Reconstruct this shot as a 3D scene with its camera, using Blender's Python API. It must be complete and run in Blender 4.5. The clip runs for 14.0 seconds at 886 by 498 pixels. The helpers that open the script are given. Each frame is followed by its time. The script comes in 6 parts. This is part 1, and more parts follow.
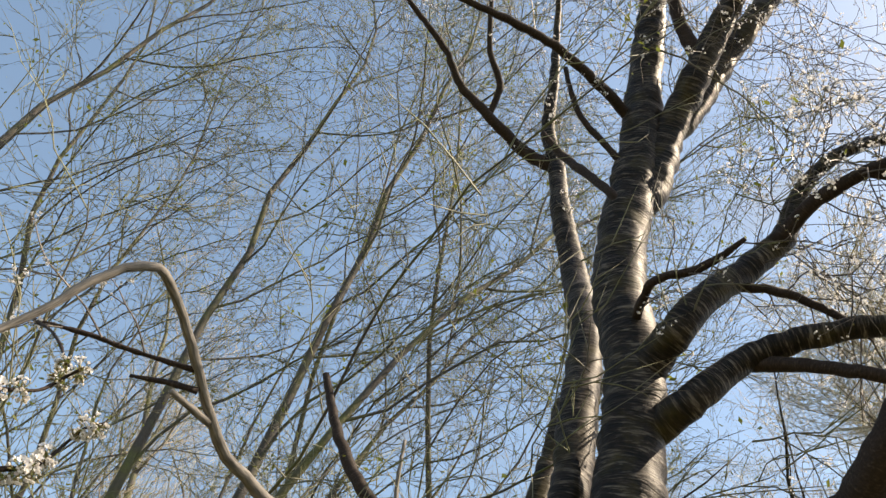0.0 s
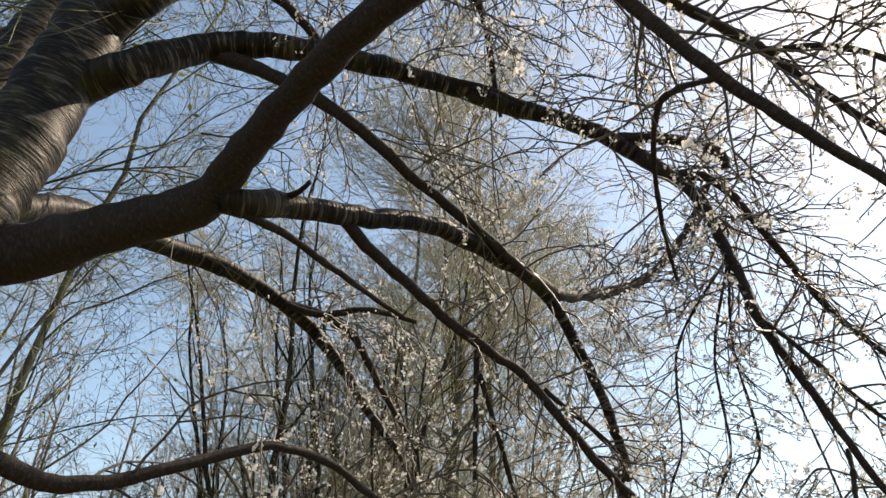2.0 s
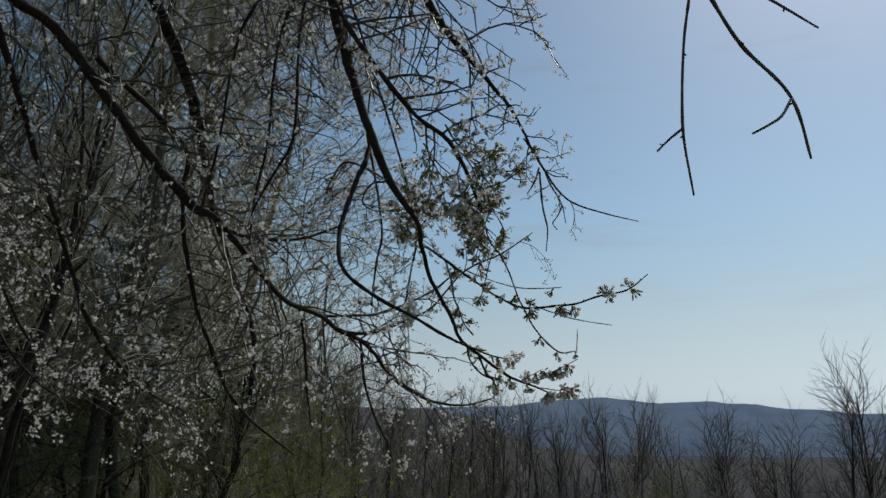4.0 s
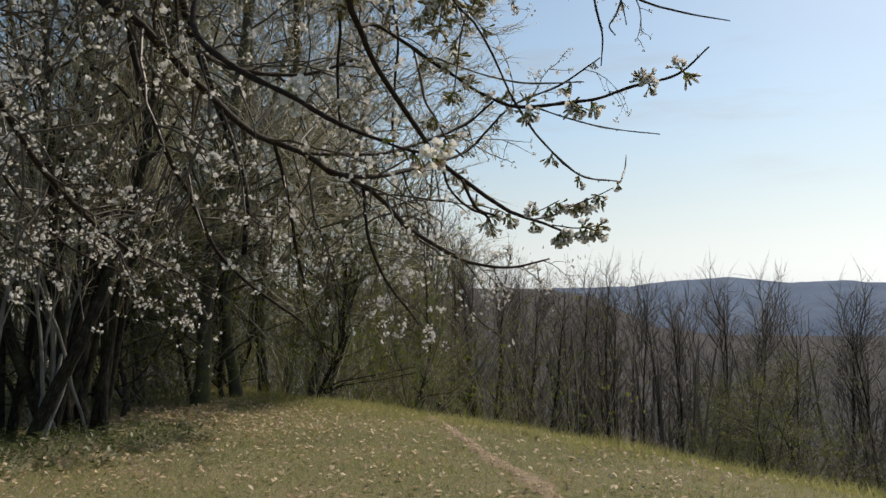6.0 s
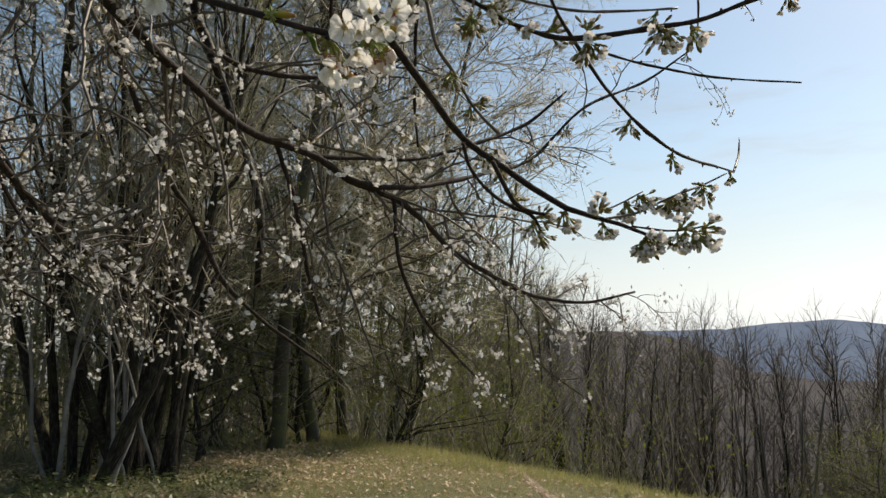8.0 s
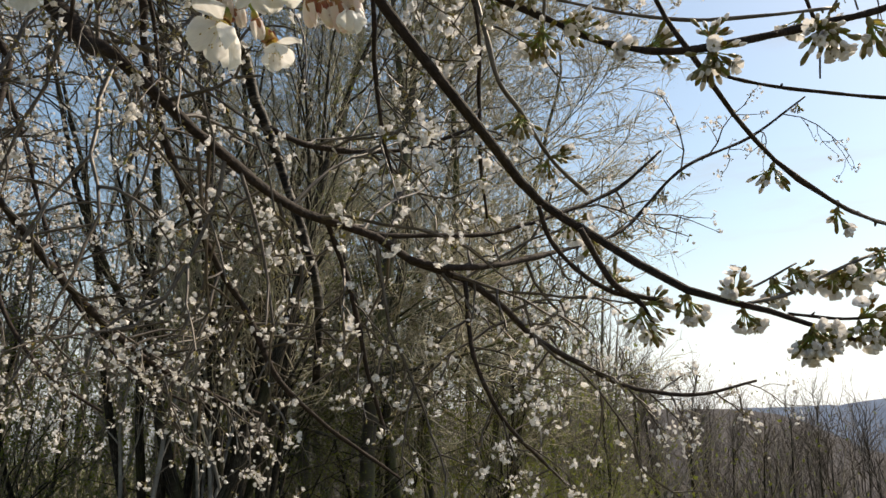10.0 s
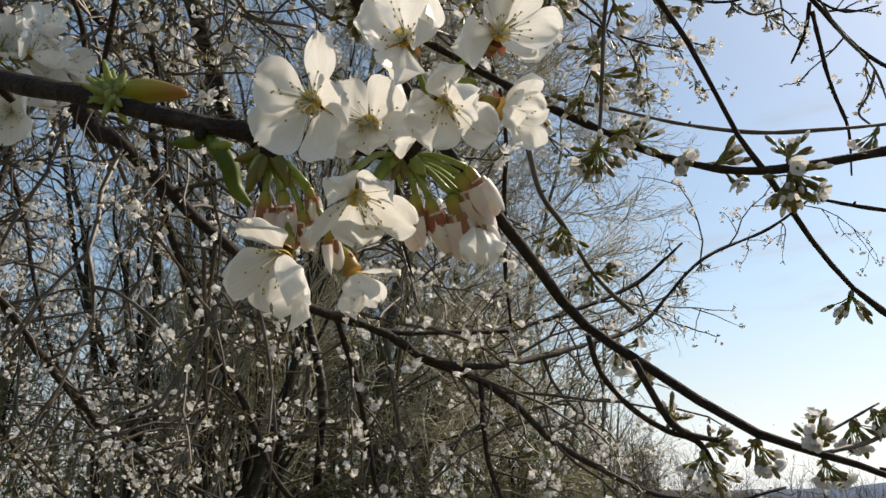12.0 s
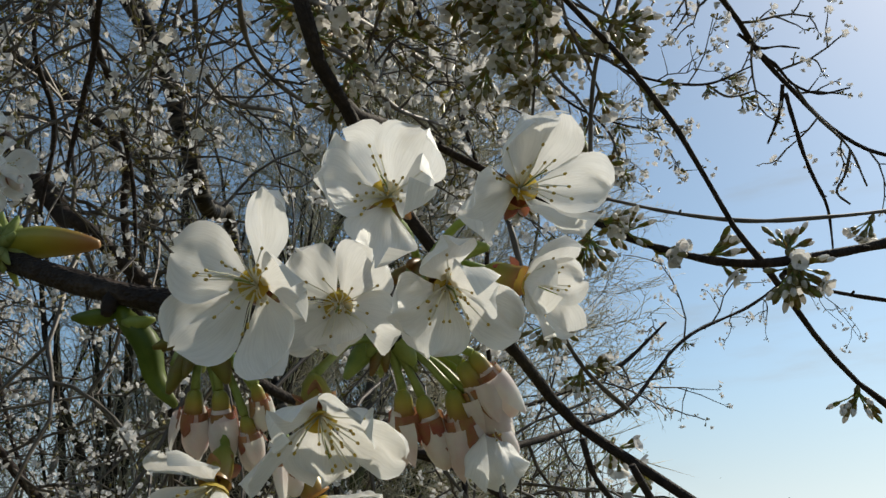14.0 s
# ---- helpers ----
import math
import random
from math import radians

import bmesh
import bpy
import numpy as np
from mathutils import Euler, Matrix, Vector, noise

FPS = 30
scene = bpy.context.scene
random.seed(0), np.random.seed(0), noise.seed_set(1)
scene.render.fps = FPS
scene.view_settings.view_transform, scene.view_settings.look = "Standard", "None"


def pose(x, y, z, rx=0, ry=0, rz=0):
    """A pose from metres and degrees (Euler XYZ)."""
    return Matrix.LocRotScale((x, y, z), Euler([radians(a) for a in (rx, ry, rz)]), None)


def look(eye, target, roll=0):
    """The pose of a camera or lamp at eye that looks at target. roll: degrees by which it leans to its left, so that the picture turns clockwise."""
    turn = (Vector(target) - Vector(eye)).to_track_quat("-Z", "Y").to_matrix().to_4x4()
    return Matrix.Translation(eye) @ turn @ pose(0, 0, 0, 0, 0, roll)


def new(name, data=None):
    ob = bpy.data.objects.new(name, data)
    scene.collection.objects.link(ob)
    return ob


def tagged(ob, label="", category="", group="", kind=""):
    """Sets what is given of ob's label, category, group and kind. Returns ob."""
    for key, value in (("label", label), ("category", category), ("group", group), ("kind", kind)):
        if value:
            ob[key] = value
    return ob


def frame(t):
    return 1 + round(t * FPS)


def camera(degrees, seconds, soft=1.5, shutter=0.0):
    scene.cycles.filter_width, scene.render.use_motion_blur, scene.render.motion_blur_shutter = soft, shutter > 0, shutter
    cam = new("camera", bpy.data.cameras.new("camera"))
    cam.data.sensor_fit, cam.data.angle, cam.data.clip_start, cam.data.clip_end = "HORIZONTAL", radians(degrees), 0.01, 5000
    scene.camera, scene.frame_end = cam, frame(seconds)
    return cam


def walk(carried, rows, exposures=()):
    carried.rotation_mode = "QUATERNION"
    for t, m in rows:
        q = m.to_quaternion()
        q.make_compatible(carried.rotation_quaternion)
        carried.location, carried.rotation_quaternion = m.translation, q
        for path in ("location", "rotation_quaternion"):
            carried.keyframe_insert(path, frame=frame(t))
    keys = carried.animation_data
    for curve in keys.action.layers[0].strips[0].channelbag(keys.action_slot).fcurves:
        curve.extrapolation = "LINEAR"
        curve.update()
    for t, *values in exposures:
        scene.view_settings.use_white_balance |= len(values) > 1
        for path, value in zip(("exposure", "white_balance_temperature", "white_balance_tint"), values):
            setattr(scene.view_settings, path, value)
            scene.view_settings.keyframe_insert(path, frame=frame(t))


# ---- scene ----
cam = camera(61.1, 14.0)
ROWS = [
    (0, 0.132, 0.041, 1.670, 141.44, -5.92, -0.01),
    (0.5, 0.287, 0.023, 1.643, 138.44, -3.34, -8.62),
    (1, 0.531, 0.052, 1.655, 133.90, 0.29, -13.82),
    (1.5, 0.691, 0.084, 1.653, 128.49, 0.32, -23.59),
    (2, 0.904, 0.090, 1.674, 122.33, -0.25, -33.26),
    (2.5, 1.073, 0.013, 1.697, 118.25, 0.27, -42.76),
    (3, 1.322, -0.114, 1.690, 113.32, 0.22, -46.88),
    (3.5, 1.508, -0.096, 1.644, 106.71, -0.11, -50.56),
    (4, 1.733, -0.051, 1.616, 103.14, 0.21, -52.89),
    (4.2, 1.814, -0.050, 1.596, 101.77, 0.55, -52.18),
    (6.3, 2.562, 0.152, 1.551, 94.24, 0.04, -43.25),
    (6.5, 2.613, 0.176, 1.551, 94.93, 0.04, -42.76),
    (7, 2.800, 0.244, 1.554, 97.09, 0.29, -38.79),
    (7.2, 2.841, 0.278, 1.551, 97.24, 0.24, -38.04),
    (9.3, 3.048, 0.647, 1.583, 100.01, 0.64, -36.27),
    (9.5, 3.078, 0.650, 1.592, 101.11, 0.78, -34.87),
    (10, 3.112, 0.662, 1.617, 103.59, 0.74, -30.49),
    (10.5, 3.101, 0.693, 1.639, 105.29, 0.22, -29.69),
    (11, 3.100, 0.716, 1.660, 107.24, -0.15, -30.51),
    (11.5, 3.112, 0.730, 1.673, 108.32, -0.25, -31.03),
    (12, 3.117, 0.739, 1.691, 109.06, -0.10, -30.82),
    (12.5, 3.121, 0.754, 1.706, 110.15, -0.12, -30.67),
    (13, 3.114, 0.764, 1.717, 112.70, 0.41, -33.05),
    (13.5, 3.120, 0.768, 1.723, 113.58, 0.74, -33.66),
    (14, 3.130, 0.766, 1.723, 114.66, 0.98, -32.14),
]
walk(cam, [(t, pose(x, y, z, rx, ry, rz)) for t, x, y, z, rx, ry, rz in ROWS],
     exposures=[(0.0, 1.26, 8250, 14), (1.0, 1.4, 8150, 13), (1.5, 1.3, 8150, 12), (2.1, 0.82, 7900, 13), (2.6, 0.4, 7700, 12), (3.0, -0.12, 7350, 9), (3.5, -0.46, 6700, 6), (4.2, -0.68, 6300, 4), (6.3, 0.12, 7450, 11), (9.5, 0.3, 7650, 11), (10.0, 0.54, 7750, 12), (11.2, 0.5, 7700, 12), (12.2, 0.27, 7400, 12), (13.0, 0.12, 7250, 10), (14.0, 0.02, 6900, 6)])

# ---- sky and sun ----
SUN_YAW, SUN_UP = 89.0, 46.0
world = bpy.data.worlds.new("sky")
scene.world = world
world.use_nodes = True
wn = world.node_tree.nodes
sky = wn.new("ShaderNodeTexSky")
sky.sky_type, sky.sun_disc = "NISHITA", False
sky.sun_elevation, sky.sun_rotation = radians(SUN_UP), radians(SUN_YAW)
sky.air_density, sky.dust_density, sky.ozone_density = 1.0, 0.65, 1.0
wn["Background"].inputs["Strength"].default_value = 0.13
# pale haze towards the horizon
where, part_z = wn.new("ShaderNodeTexCoord"), wn.new("ShaderNodeSeparateXYZ")
fade, grey, haze = wn.new("ShaderNodeMapRange"), wn.new("ShaderNodeRGBToBW"), wn.new("ShaderNodeMix")
tintc = wn.new("ShaderNodeMix")
haze.data_type, tintc.data_type, tintc.blend_type = "RGBA", "RGBA", "MULTIPLY"
fade.interpolation_type = "SMOOTHSTEP"
for slot, value in ((1, 0.0), (2, 0.29), (3, 0.92), (4, 0.0)):
    fade.inputs[slot].default_value = value
tintc.inputs[0].default_value, tintc.inputs[7].default_value = 1.0, (0.67, 0.76, 0.87, 1)
deep = wn.new("ShaderNodeHueSaturation")
deep.inputs["Saturation"].default_value, deep.inputs["Hue"].default_value = 1.06, 0.493
# thin drawn-out cirrus
stretch, wisps, veil, cirrus = wn.new("ShaderNodeMapping"), wn.new("ShaderNodeTexNoise"), wn.new("ShaderNodeMapRange"), wn.new("ShaderNodeMix")
stretch.inputs["Rotation"].default_value, stretch.inputs["Scale"].default_value = (0.2, 0.35, 0.5), (2.2, 1.4, 9.0)
wisps.inputs["Scale"].default_value, wisps.inputs["Detail"].default_value, wisps.inputs["Roughness"].default_value = 1.6, 6.0, 0.6
veil.interpolation_type, cirrus.data_type = "SMOOTHSTEP", "RGBA"
for slot, value in ((1, 0.53), (2, 0.78), (3, 0.0), (4, 0.55)):
    veil.inputs[slot].default_value = value
for a, b in ((sky.outputs[0], deep.inputs["Color"]), (where.outputs["Generated"], part_z.inputs[0]), (part_z.outputs[2], fade.inputs[0]), (sky.outputs[0], grey.inputs[0]), (grey.outputs[0], tintc.inputs[6]),
             (fade.outputs[0], haze.inputs[0]), (deep.outputs[0], haze.inputs[6]), (tintc.outputs[2], haze.inputs[7]), (where.outputs["Generated"], stretch.inputs[0]), (stretch.outputs[0], wisps.inputs["Vector"]), (wisps.outputs["Fac"], veil.inputs[0]),
             (veil.outputs[0], cirrus.inputs[0]), (haze.outputs[2], cirrus.inputs[6]), (tintc.outputs[2], cirrus.inputs[7]), (cirrus.outputs[2], wn["Background"].inputs["Color"])):
    world.node_tree.links.new(a, b)
sun_data = bpy.data.lights.new("sun", "SUN")
sun_data.energy, sun_data.angle, sun_data.color = 4.2, radians(0.6), (1.0, 0.93, 0.82)
SUN_DIR = Vector((math.sin(radians(SUN_YAW)) * math.cos(radians(SUN_UP)), math.cos(radians(SUN_YAW)) * math.cos(radians(SUN_UP)), math.sin(radians(SUN_UP))))
new("sun", sun_data).matrix_world = look(SUN_DIR * 60, (0, 0, 0))


# ---- materials ----
def material(name, build):
    mat = bpy.data.materials.new(name)
    mat.use_nodes = True
    nt = mat.node_tree
    build(nt, nt.nodes["Principled BSDF"])
    return mat


def node(nt, kind, **values):
    n = nt.nodes.new(kind)
    for key, value in values.items():
        n.inputs[key.replace("_", " ")].default_value = value
    return n


def ramp(nt, source, *stops):
    r = nt.nodes.new("ShaderNodeValToRGB")
    while len(r.color_ramp.elements) < len(stops):
        r.color_ramp.elements.new(0.5)
    for e, (at, c) in zip(r.color_ramp.elements, stops):
        e.position, e.color = at, (*c, 1)
    nt.links.new(source, r.inputs[0])
    return r.outputs[0]


def blend(nt, fac, a, b, how="MIX"):
    m = nt.nodes.new("ShaderNodeMix")
    m.data_type, m.blend_type = "RGBA", how
    for s, v in ((0, fac), (6, a), (7, b)):
        if isinstance(v, (float, int)):
            m.inputs[s].default_value = v
        elif isinstance(v, tuple):
            m.inputs[s].default_value = (*v, 1)
        else:
            nt.links.new(v, m.inputs[s])
    return m.outputs[2]


def bump(nt, bsdf, height, strength, distance):
    b = node(nt, "ShaderNodeBump", Strength=strength, Distance=distance)
    nt.links.new(height, b.inputs["Height"])
    nt.links.new(b.outputs[0], bsdf.inputs["Normal"])


def uv_scaled(nt, sx, sy):
    c = nt.nodes.new("ShaderNodeTexCoord")
    m = nt.nodes.new("ShaderNodeMapping")
    m.inputs["Scale"].default_value = (sx, sy, 1)
    nt.links.new(c.outputs["UV"], m.inputs[0])
    return m.outputs[0]


def place(nt, scale):
    g = nt.nodes.new("ShaderNodeNewGeometry")
    n = node(nt, "ShaderNodeTexNoise", Scale=scale, Detail=5.0, Roughness=0.6)
    nt.links.new(g.outputs["Position"], n.inputs["Vector"])
    return n.outputs["Fac"]


def cherry_bark(nt, b):
    # horizontal lenticel bands run round the stem: stretched noise on (round, along)
    bands = node(nt, "ShaderNodeTexNoise", Scale=1.0, Detail=4.0, Roughness=0.65)
    nt.links.new(uv_scaled(nt, 3.2, 42.0), bands.inputs["Vector"])
    dashes = node(nt, "ShaderNodeTexNoise", Scale=1.0, Detail=3.0, Roughness=0.6)
    nt.links.new(uv_scaled(nt, 4.5, 70.0), dashes.inputs["Vector"])
    patch = place(nt, 5.0)
    col = ramp(nt, bands.outputs["Fac"], (0.43, (0.005, 0.004, 0.003)), (0.54, (0.018, 0.013, 0.01)), (0.66, (0.125, 0.108, 0.09)))
    col = blend(nt, ramp(nt, dashes.outputs["Fac"], (0.6, (0, 0, 0)), (0.7, (0.6, 0.6, 0.6))), col, (0.2, 0.178, 0.148))
    moss = ramp(nt, patch, (0.5, (0, 0, 0)), (0.68, (0.65, 0.65, 0.65)))
    col = blend(nt, moss, col, (0.05, 0.04, 0.012))
    nt.links.new(col, b.inputs["Base Color"])
    b.inputs["Roughness"].default_value = 0.5
    b.inputs["Specular IOR Level"].default_value = 0.15
    h = blend(nt, 0.5, bands.outputs["Fac"], dashes.outputs["Fac"])
    bump(nt, b, h, 1.0, 0.012)


def branch_bark(nt, b):
    n = node(nt, "ShaderNodeTexNoise", Scale=1.0, Detail=4.0, Roughness=0.7)
    nt.links.new(uv_scaled(nt, 28.0, 90.0), n.inputs["Vector"])
    col = ramp(nt, n.outputs["Fac"], (0.3, (0.009, 0.006, 0.005)), (0.55, (0.027, 0.017, 0.013)), (0.8, (0.085, 0.064, 0.052)))
    col = blend(nt, ramp(nt, place(nt, 9.0), (0.55, (0, 0, 0)), (0.75, (0.4, 0.4, 0.4))), col, (0.06, 0.05, 0.04))
    nt.links.new(col, b.inputs["Base Color"])
    b.inputs["Roughness"].default_value = 0.75
    b.inputs["Specular IOR Level"].default_value = 0.25
    bump(nt, b, n.outputs["Fac"], 0.9, 0.006)


def dry_wood(nt, b):
    n = node(nt, "ShaderNodeTexNoise", Scale=1.0, Detail=4.0)
    nt.links.new(uv_scaled(nt, 60.0, 14.0), n.inputs["Vector"])
    nt.links.new(ramp(nt, n.outputs["Fac"], (0.3, (0.04, 0.036, 0.032)), (0.7, (0.2, 0.18, 0.16))), b.inputs["Base Color"])
    b.inputs["Roughness"].default_value = 0.7
    bump(nt, b, n.outputs["Fac"], 0.5, 0.004)


def forest_bark(nt, b):
    info = nt.nodes.new("ShaderNodeObjectInfo")
    tone = ramp(nt, info.outputs["Random"], (0.0, (0.035, 0.033, 0.03)), (0.5, (0.055, 0.052, 0.048)), (1.0, (0.09, 0.086, 0.08)))
    col = blend(nt, ramp(nt, place(nt, 1.6), (0.45, (0, 0, 0)), (0.6, (0.8, 0.8, 0.8))), tone, (0.1, 0.118, 0.025))
    col = blend(nt, ramp(nt, place(nt, 14.0), (0.35, (0.6, 0.6, 0.6)), (0.65, (0, 0, 0))), col, (0.06, 0.05, 0.04))
    nt.links.new(col, b.inputs["Base Color"])
    b.inputs["Roughness"].default_value = 0.8
    bump(nt, b, place(nt, 30.0), 0.5, 0.02)


def rough_bark(nt, b):
    n = node(nt, "ShaderNodeTexNoise", Scale=1.0, Detail=4.0, Roughness=0.7)
    nt.links.new(uv_scaled(nt, 45.0, 9.0), n.inputs["Vector"])
    col = ramp(nt, n.outputs["Fac"], (0.35, (0.008, 0.007, 0.006)), (0.55, (0.04, 0.035, 0.028)), (0.7, (0.13, 0.115, 0.095)))
    col = blend(nt, ramp(nt, place(nt, 2.0), (0.5, (0, 0, 0)), (0.7, (0.6, 0.6, 0.6))), col, (0.05, 0.052, 0.02))
    nt.links.new(col, b.inputs["Base Color"])
    b.inputs["Roughness"].default_value = 0.9
    b.inputs["Specular IOR Level"].default_value = 0.1
    bump(nt, b, n.outputs["Fac"], 1.0, 0.03)


def forest_twig(nt, b):
    info = nt.nodes.new("ShaderNodeObjectInfo")
    tone = ramp(nt, info.outputs["Random"], (0.0, (0.225, 0.19, 0.152)), (0.55, (0.3, 0.262, 0.21)), (1.0, (0.32, 0.31, 0.205)))
    col = blend(nt, ramp(nt, place(nt, 1.7), (0.4, (0, 0, 0)), (0.7, (0.7, 0.7, 0.7))), tone, (0.2, 0.2, 0.075))
    nt.links.new(col, b.inputs["Base Color"])
    b.inputs["Roughness"].default_value = 0.6


def thin(colour_a, colour_b, scale, through_share, rough=0.5, random_tint=0.0):
    def build(nt, b):
        col = ramp(nt, place(nt, scale), (0.35, colour_a), (0.65, colour_b))
        if random_tint:
            info = nt.nodes.new("ShaderNodeNewGeometry")
            col = blend(nt, random_tint, col, ramp(nt, info.outputs["Random Per Island"], (0.0, colour_a), (1.0, colour_b)))
        nt.links.new(col, b.inputs["Base Color"])
        b.inputs["Roughness"].default_value = rough
        tr = nt.nodes.new("ShaderNodeBsdfTranslucent")
        nt.links.new(col, tr.inputs["Color"])
        mix = nt.nodes.new("ShaderNodeMixShader")
        mix.inputs[0].default_value = through_share
        nt.links.new(b.outputs[0], mix.inputs[1])
        nt.links.new(tr.outputs[0], mix.inputs[2])
        nt.links.new(mix.outputs[0], nt.nodes["Material Output"].inputs["Surface"])
    return build


def petal_look(nt, b):
    vein = node(nt, "ShaderNodeTexNoise", Scale=1.0, Detail=3.0, Roughness=0.6)
    nt.links.new(uv_scaled(nt, 26.0, 3.0), vein.inputs["Vector"])
    col = ramp(nt, vein.outputs["Fac"], (0.3, (0.77, 0.765, 0.75)), (0.6, (0.86, 0.855, 0.84)))
    nt.links.new(col, b.inputs["Base Color"])
    b.inputs["Roughness"].default_value = 0.45
    bump(nt, b, vein.outputs["Fac"], 0.28, 0.0006)
    tr = nt.nodes.new("ShaderNodeBsdfTranslucent")
    nt.links.new(col, tr.inputs["Color"])
    mix = nt.nodes.new("ShaderNodeMixShader")
    mix.inputs[0].default_value = 0.42
    nt.links.new(b.outputs[0], mix.inputs[1])
    nt.links.new(tr.outputs[0], mix.inputs[2])
    nt.links.new(mix.outputs[0], nt.nodes["Material Output"].inputs["Surface"])


def ground_look(nt, b):
    col = ramp(nt, place(nt, 0.6), (0.36, (0.07, 0.088, 0.028)), (0.52, (0.135, 0.14, 0.05)), (0.68, (0.21, 0.17, 0.095)))
    col = blend(nt, ramp(nt, place(nt, 9.0), (0.42, (0, 0, 0)), (0.62, (0.75, 0.75, 0.75))), col, (0.19, 0.15, 0.085))
    col = blend(nt, ramp(nt, place(nt, 55.0), (0.4, (0.75, 0.75, 0.75)), (0.58, (0, 0, 0))), col, (0.06, 0.06, 0.025))
    col = blend(nt, ramp(nt, place(nt, 38.0), (0.56, (0, 0, 0)), (0.68, (0.8, 0.8, 0.8))), col, (0.34, 0.29, 0.18))
    nt.links.new(col, b.inputs["Base Color"])
    b.inputs["Roughness"].default_value = 0.95
    bump(nt, b, place(nt, 25.0), 0.8, 0.05)


def litter_look(nt, b):
    col = ramp(nt, place(nt, 12.0), (0.35, (0.15, 0.11, 0.07)), (0.65, (0.29, 0.22, 0.15)))
    nt.links.new(col, b.inputs["Base Color"])
    b.inputs["Roughness"].default_value = 0.95
    bump(nt, b, place(nt, 40.0), 0.8, 0.03)


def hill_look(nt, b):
    # blue of the distance haze is painted into the base colour
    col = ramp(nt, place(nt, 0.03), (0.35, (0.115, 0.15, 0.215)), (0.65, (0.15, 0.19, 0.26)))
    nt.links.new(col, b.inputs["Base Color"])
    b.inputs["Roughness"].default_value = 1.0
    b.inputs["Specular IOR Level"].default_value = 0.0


def wooded_slope(nt, b):
    col = ramp(nt, place(nt, 0.05), (0.35, (0.075, 0.073, 0.078)), (0.65, (0.11, 0.104, 0.106)))
    nt.links.new(col, b.inputs["Base Color"])
    b.inputs["Roughness"].default_value = 1.0
    b.inputs["Specular IOR Level"].default_value = 0.0


def stem_tip(nt, b, stretch=1.0):
    sep = nt.nodes.new("ShaderNodeSeparateXYZ")
    nt.links.new(uv_scaled(nt, 1.0, stretch), sep.inputs[0])
    grain = place(nt, 500.0)
    col = ramp(nt, sep.outputs["Y"], (0.0, (0.22, 0.27, 0.035)), (0.5, (0.36, 0.31, 0.05)), (1.0, (0.36, 0.17, 0.06)))
    nt.links.new(blend(nt, ramp(nt, grain, (0.4, (0, 0, 0)), (0.7, (0.3, 0.3, 0.3))), col, (0.3, 0.3, 0.08)), b.inputs["Base Color"])
    b.inputs["Roughness"].default_value = 0.35
    tr = nt.nodes.new("ShaderNodeBsdfTranslucent")
    nt.links.new(col, tr.inputs["Color"])
    mix = nt.nodes.new("ShaderNodeMixShader")
    mix.inputs[0].default_value = 0.3
    nt.links.new(b.outputs[0], mix.inputs[1])
    nt.links.new(tr.outputs[0], mix.inputs[2])
    nt.links.new(mix.outputs[0], nt.nodes["Material Output"].inputs["Surface"])


CHERRY = material("cherry_bark", cherry_bark)
BRANCH = material("cherry_branch_bark", branch_bark)
DRY = material("weathered_dead_wood", dry_wood)
BARK = material("forest_bark", forest_bark)
TWIG = material("forest_twig_bark", forest_twig)
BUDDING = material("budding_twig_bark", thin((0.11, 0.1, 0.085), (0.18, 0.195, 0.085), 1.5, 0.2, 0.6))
PALE = material("grey_beech_twig", thin((0.4, 0.36, 0.285), (0.46, 0.43, 0.3), 1.3, 0.22, 0.6))
DUSKY = material("dark_twig_bark", thin((0.085, 0.072, 0.064), (0.135, 0.115, 0.095), 1.3, 0.05, 0.7))
DARK_BARK = material("dark_bark", rough_bark)
# far bark is lightened and greyed: aerial haze put into the colour
FAR_WOOD = material("grey_bark_painted_haze", thin((0.11, 0.1, 0.096), (0.15, 0.135, 0.125), 0.2, 0.0, 0.9))
PETAL = material("white_petal", petal_look)
FAR_PETAL = material("white_petals_of_clusters", thin((0.72, 0.7, 0.68), (0.83, 0.81, 0.81), 300.0, 0.42))
OLIVE = material("bud_scale", thin((0.15, 0.14, 0.05), (0.3, 0.25, 0.11), 220.0, 0.25, 0.5))
STALK = material("green_stalk", thin((0.2, 0.27, 0.05), (0.32, 0.38, 0.1), 200.0, 0.3, 0.4))
LEAF = material("bronze_young_leaf", thin((0.24, 0.12, 0.03), (0.22, 0.26, 0.05), 130.0, 0.45, 0.4))
GREEN = material("fresh_green_leaf", thin((0.075, 0.12, 0.013), (0.19, 0.24, 0.045), 90.0, 0.45, 0.45))
ANTHER = material("yellow_anther", thin((0.62, 0.46, 0.08), (0.32, 0.21, 0.05), 700.0, 0.1, 0.6))
SPRAY = material("spring_foliage", thin((0.1, 0.125, 0.022), (0.22, 0.25, 0.045), 0.8, 0.5, 0.6, 0.6))
HERB = material("woodland_herb_leaf", thin((0.035, 0.055, 0.01), (0.09, 0.11, 0.03), 40.0, 0.3, 0.5))
GROUND = material("dry_meadow_soil", ground_look)
LITTER = material("trodden_soil_and_litter", litter_look)
BLADE = material("grass_blade", thin((0.19, 0.23, 0.06), (0.42, 0.36, 0.17), 3.0, 0.5, 0.7, 0.7))
DEAD_LEAF = material("fallen_leaf", thin((0.27, 0.17, 0.09), (0.6, 0.5, 0.37), 6.0, 0.2, 0.8, 0.8))
HILL = material("forested_hill_painted_haze", hill_look)
WOODED = material("bare_wooded_slope", wooded_slope)
CALYX = material("green_to_bronze_calyx", stem_tip)
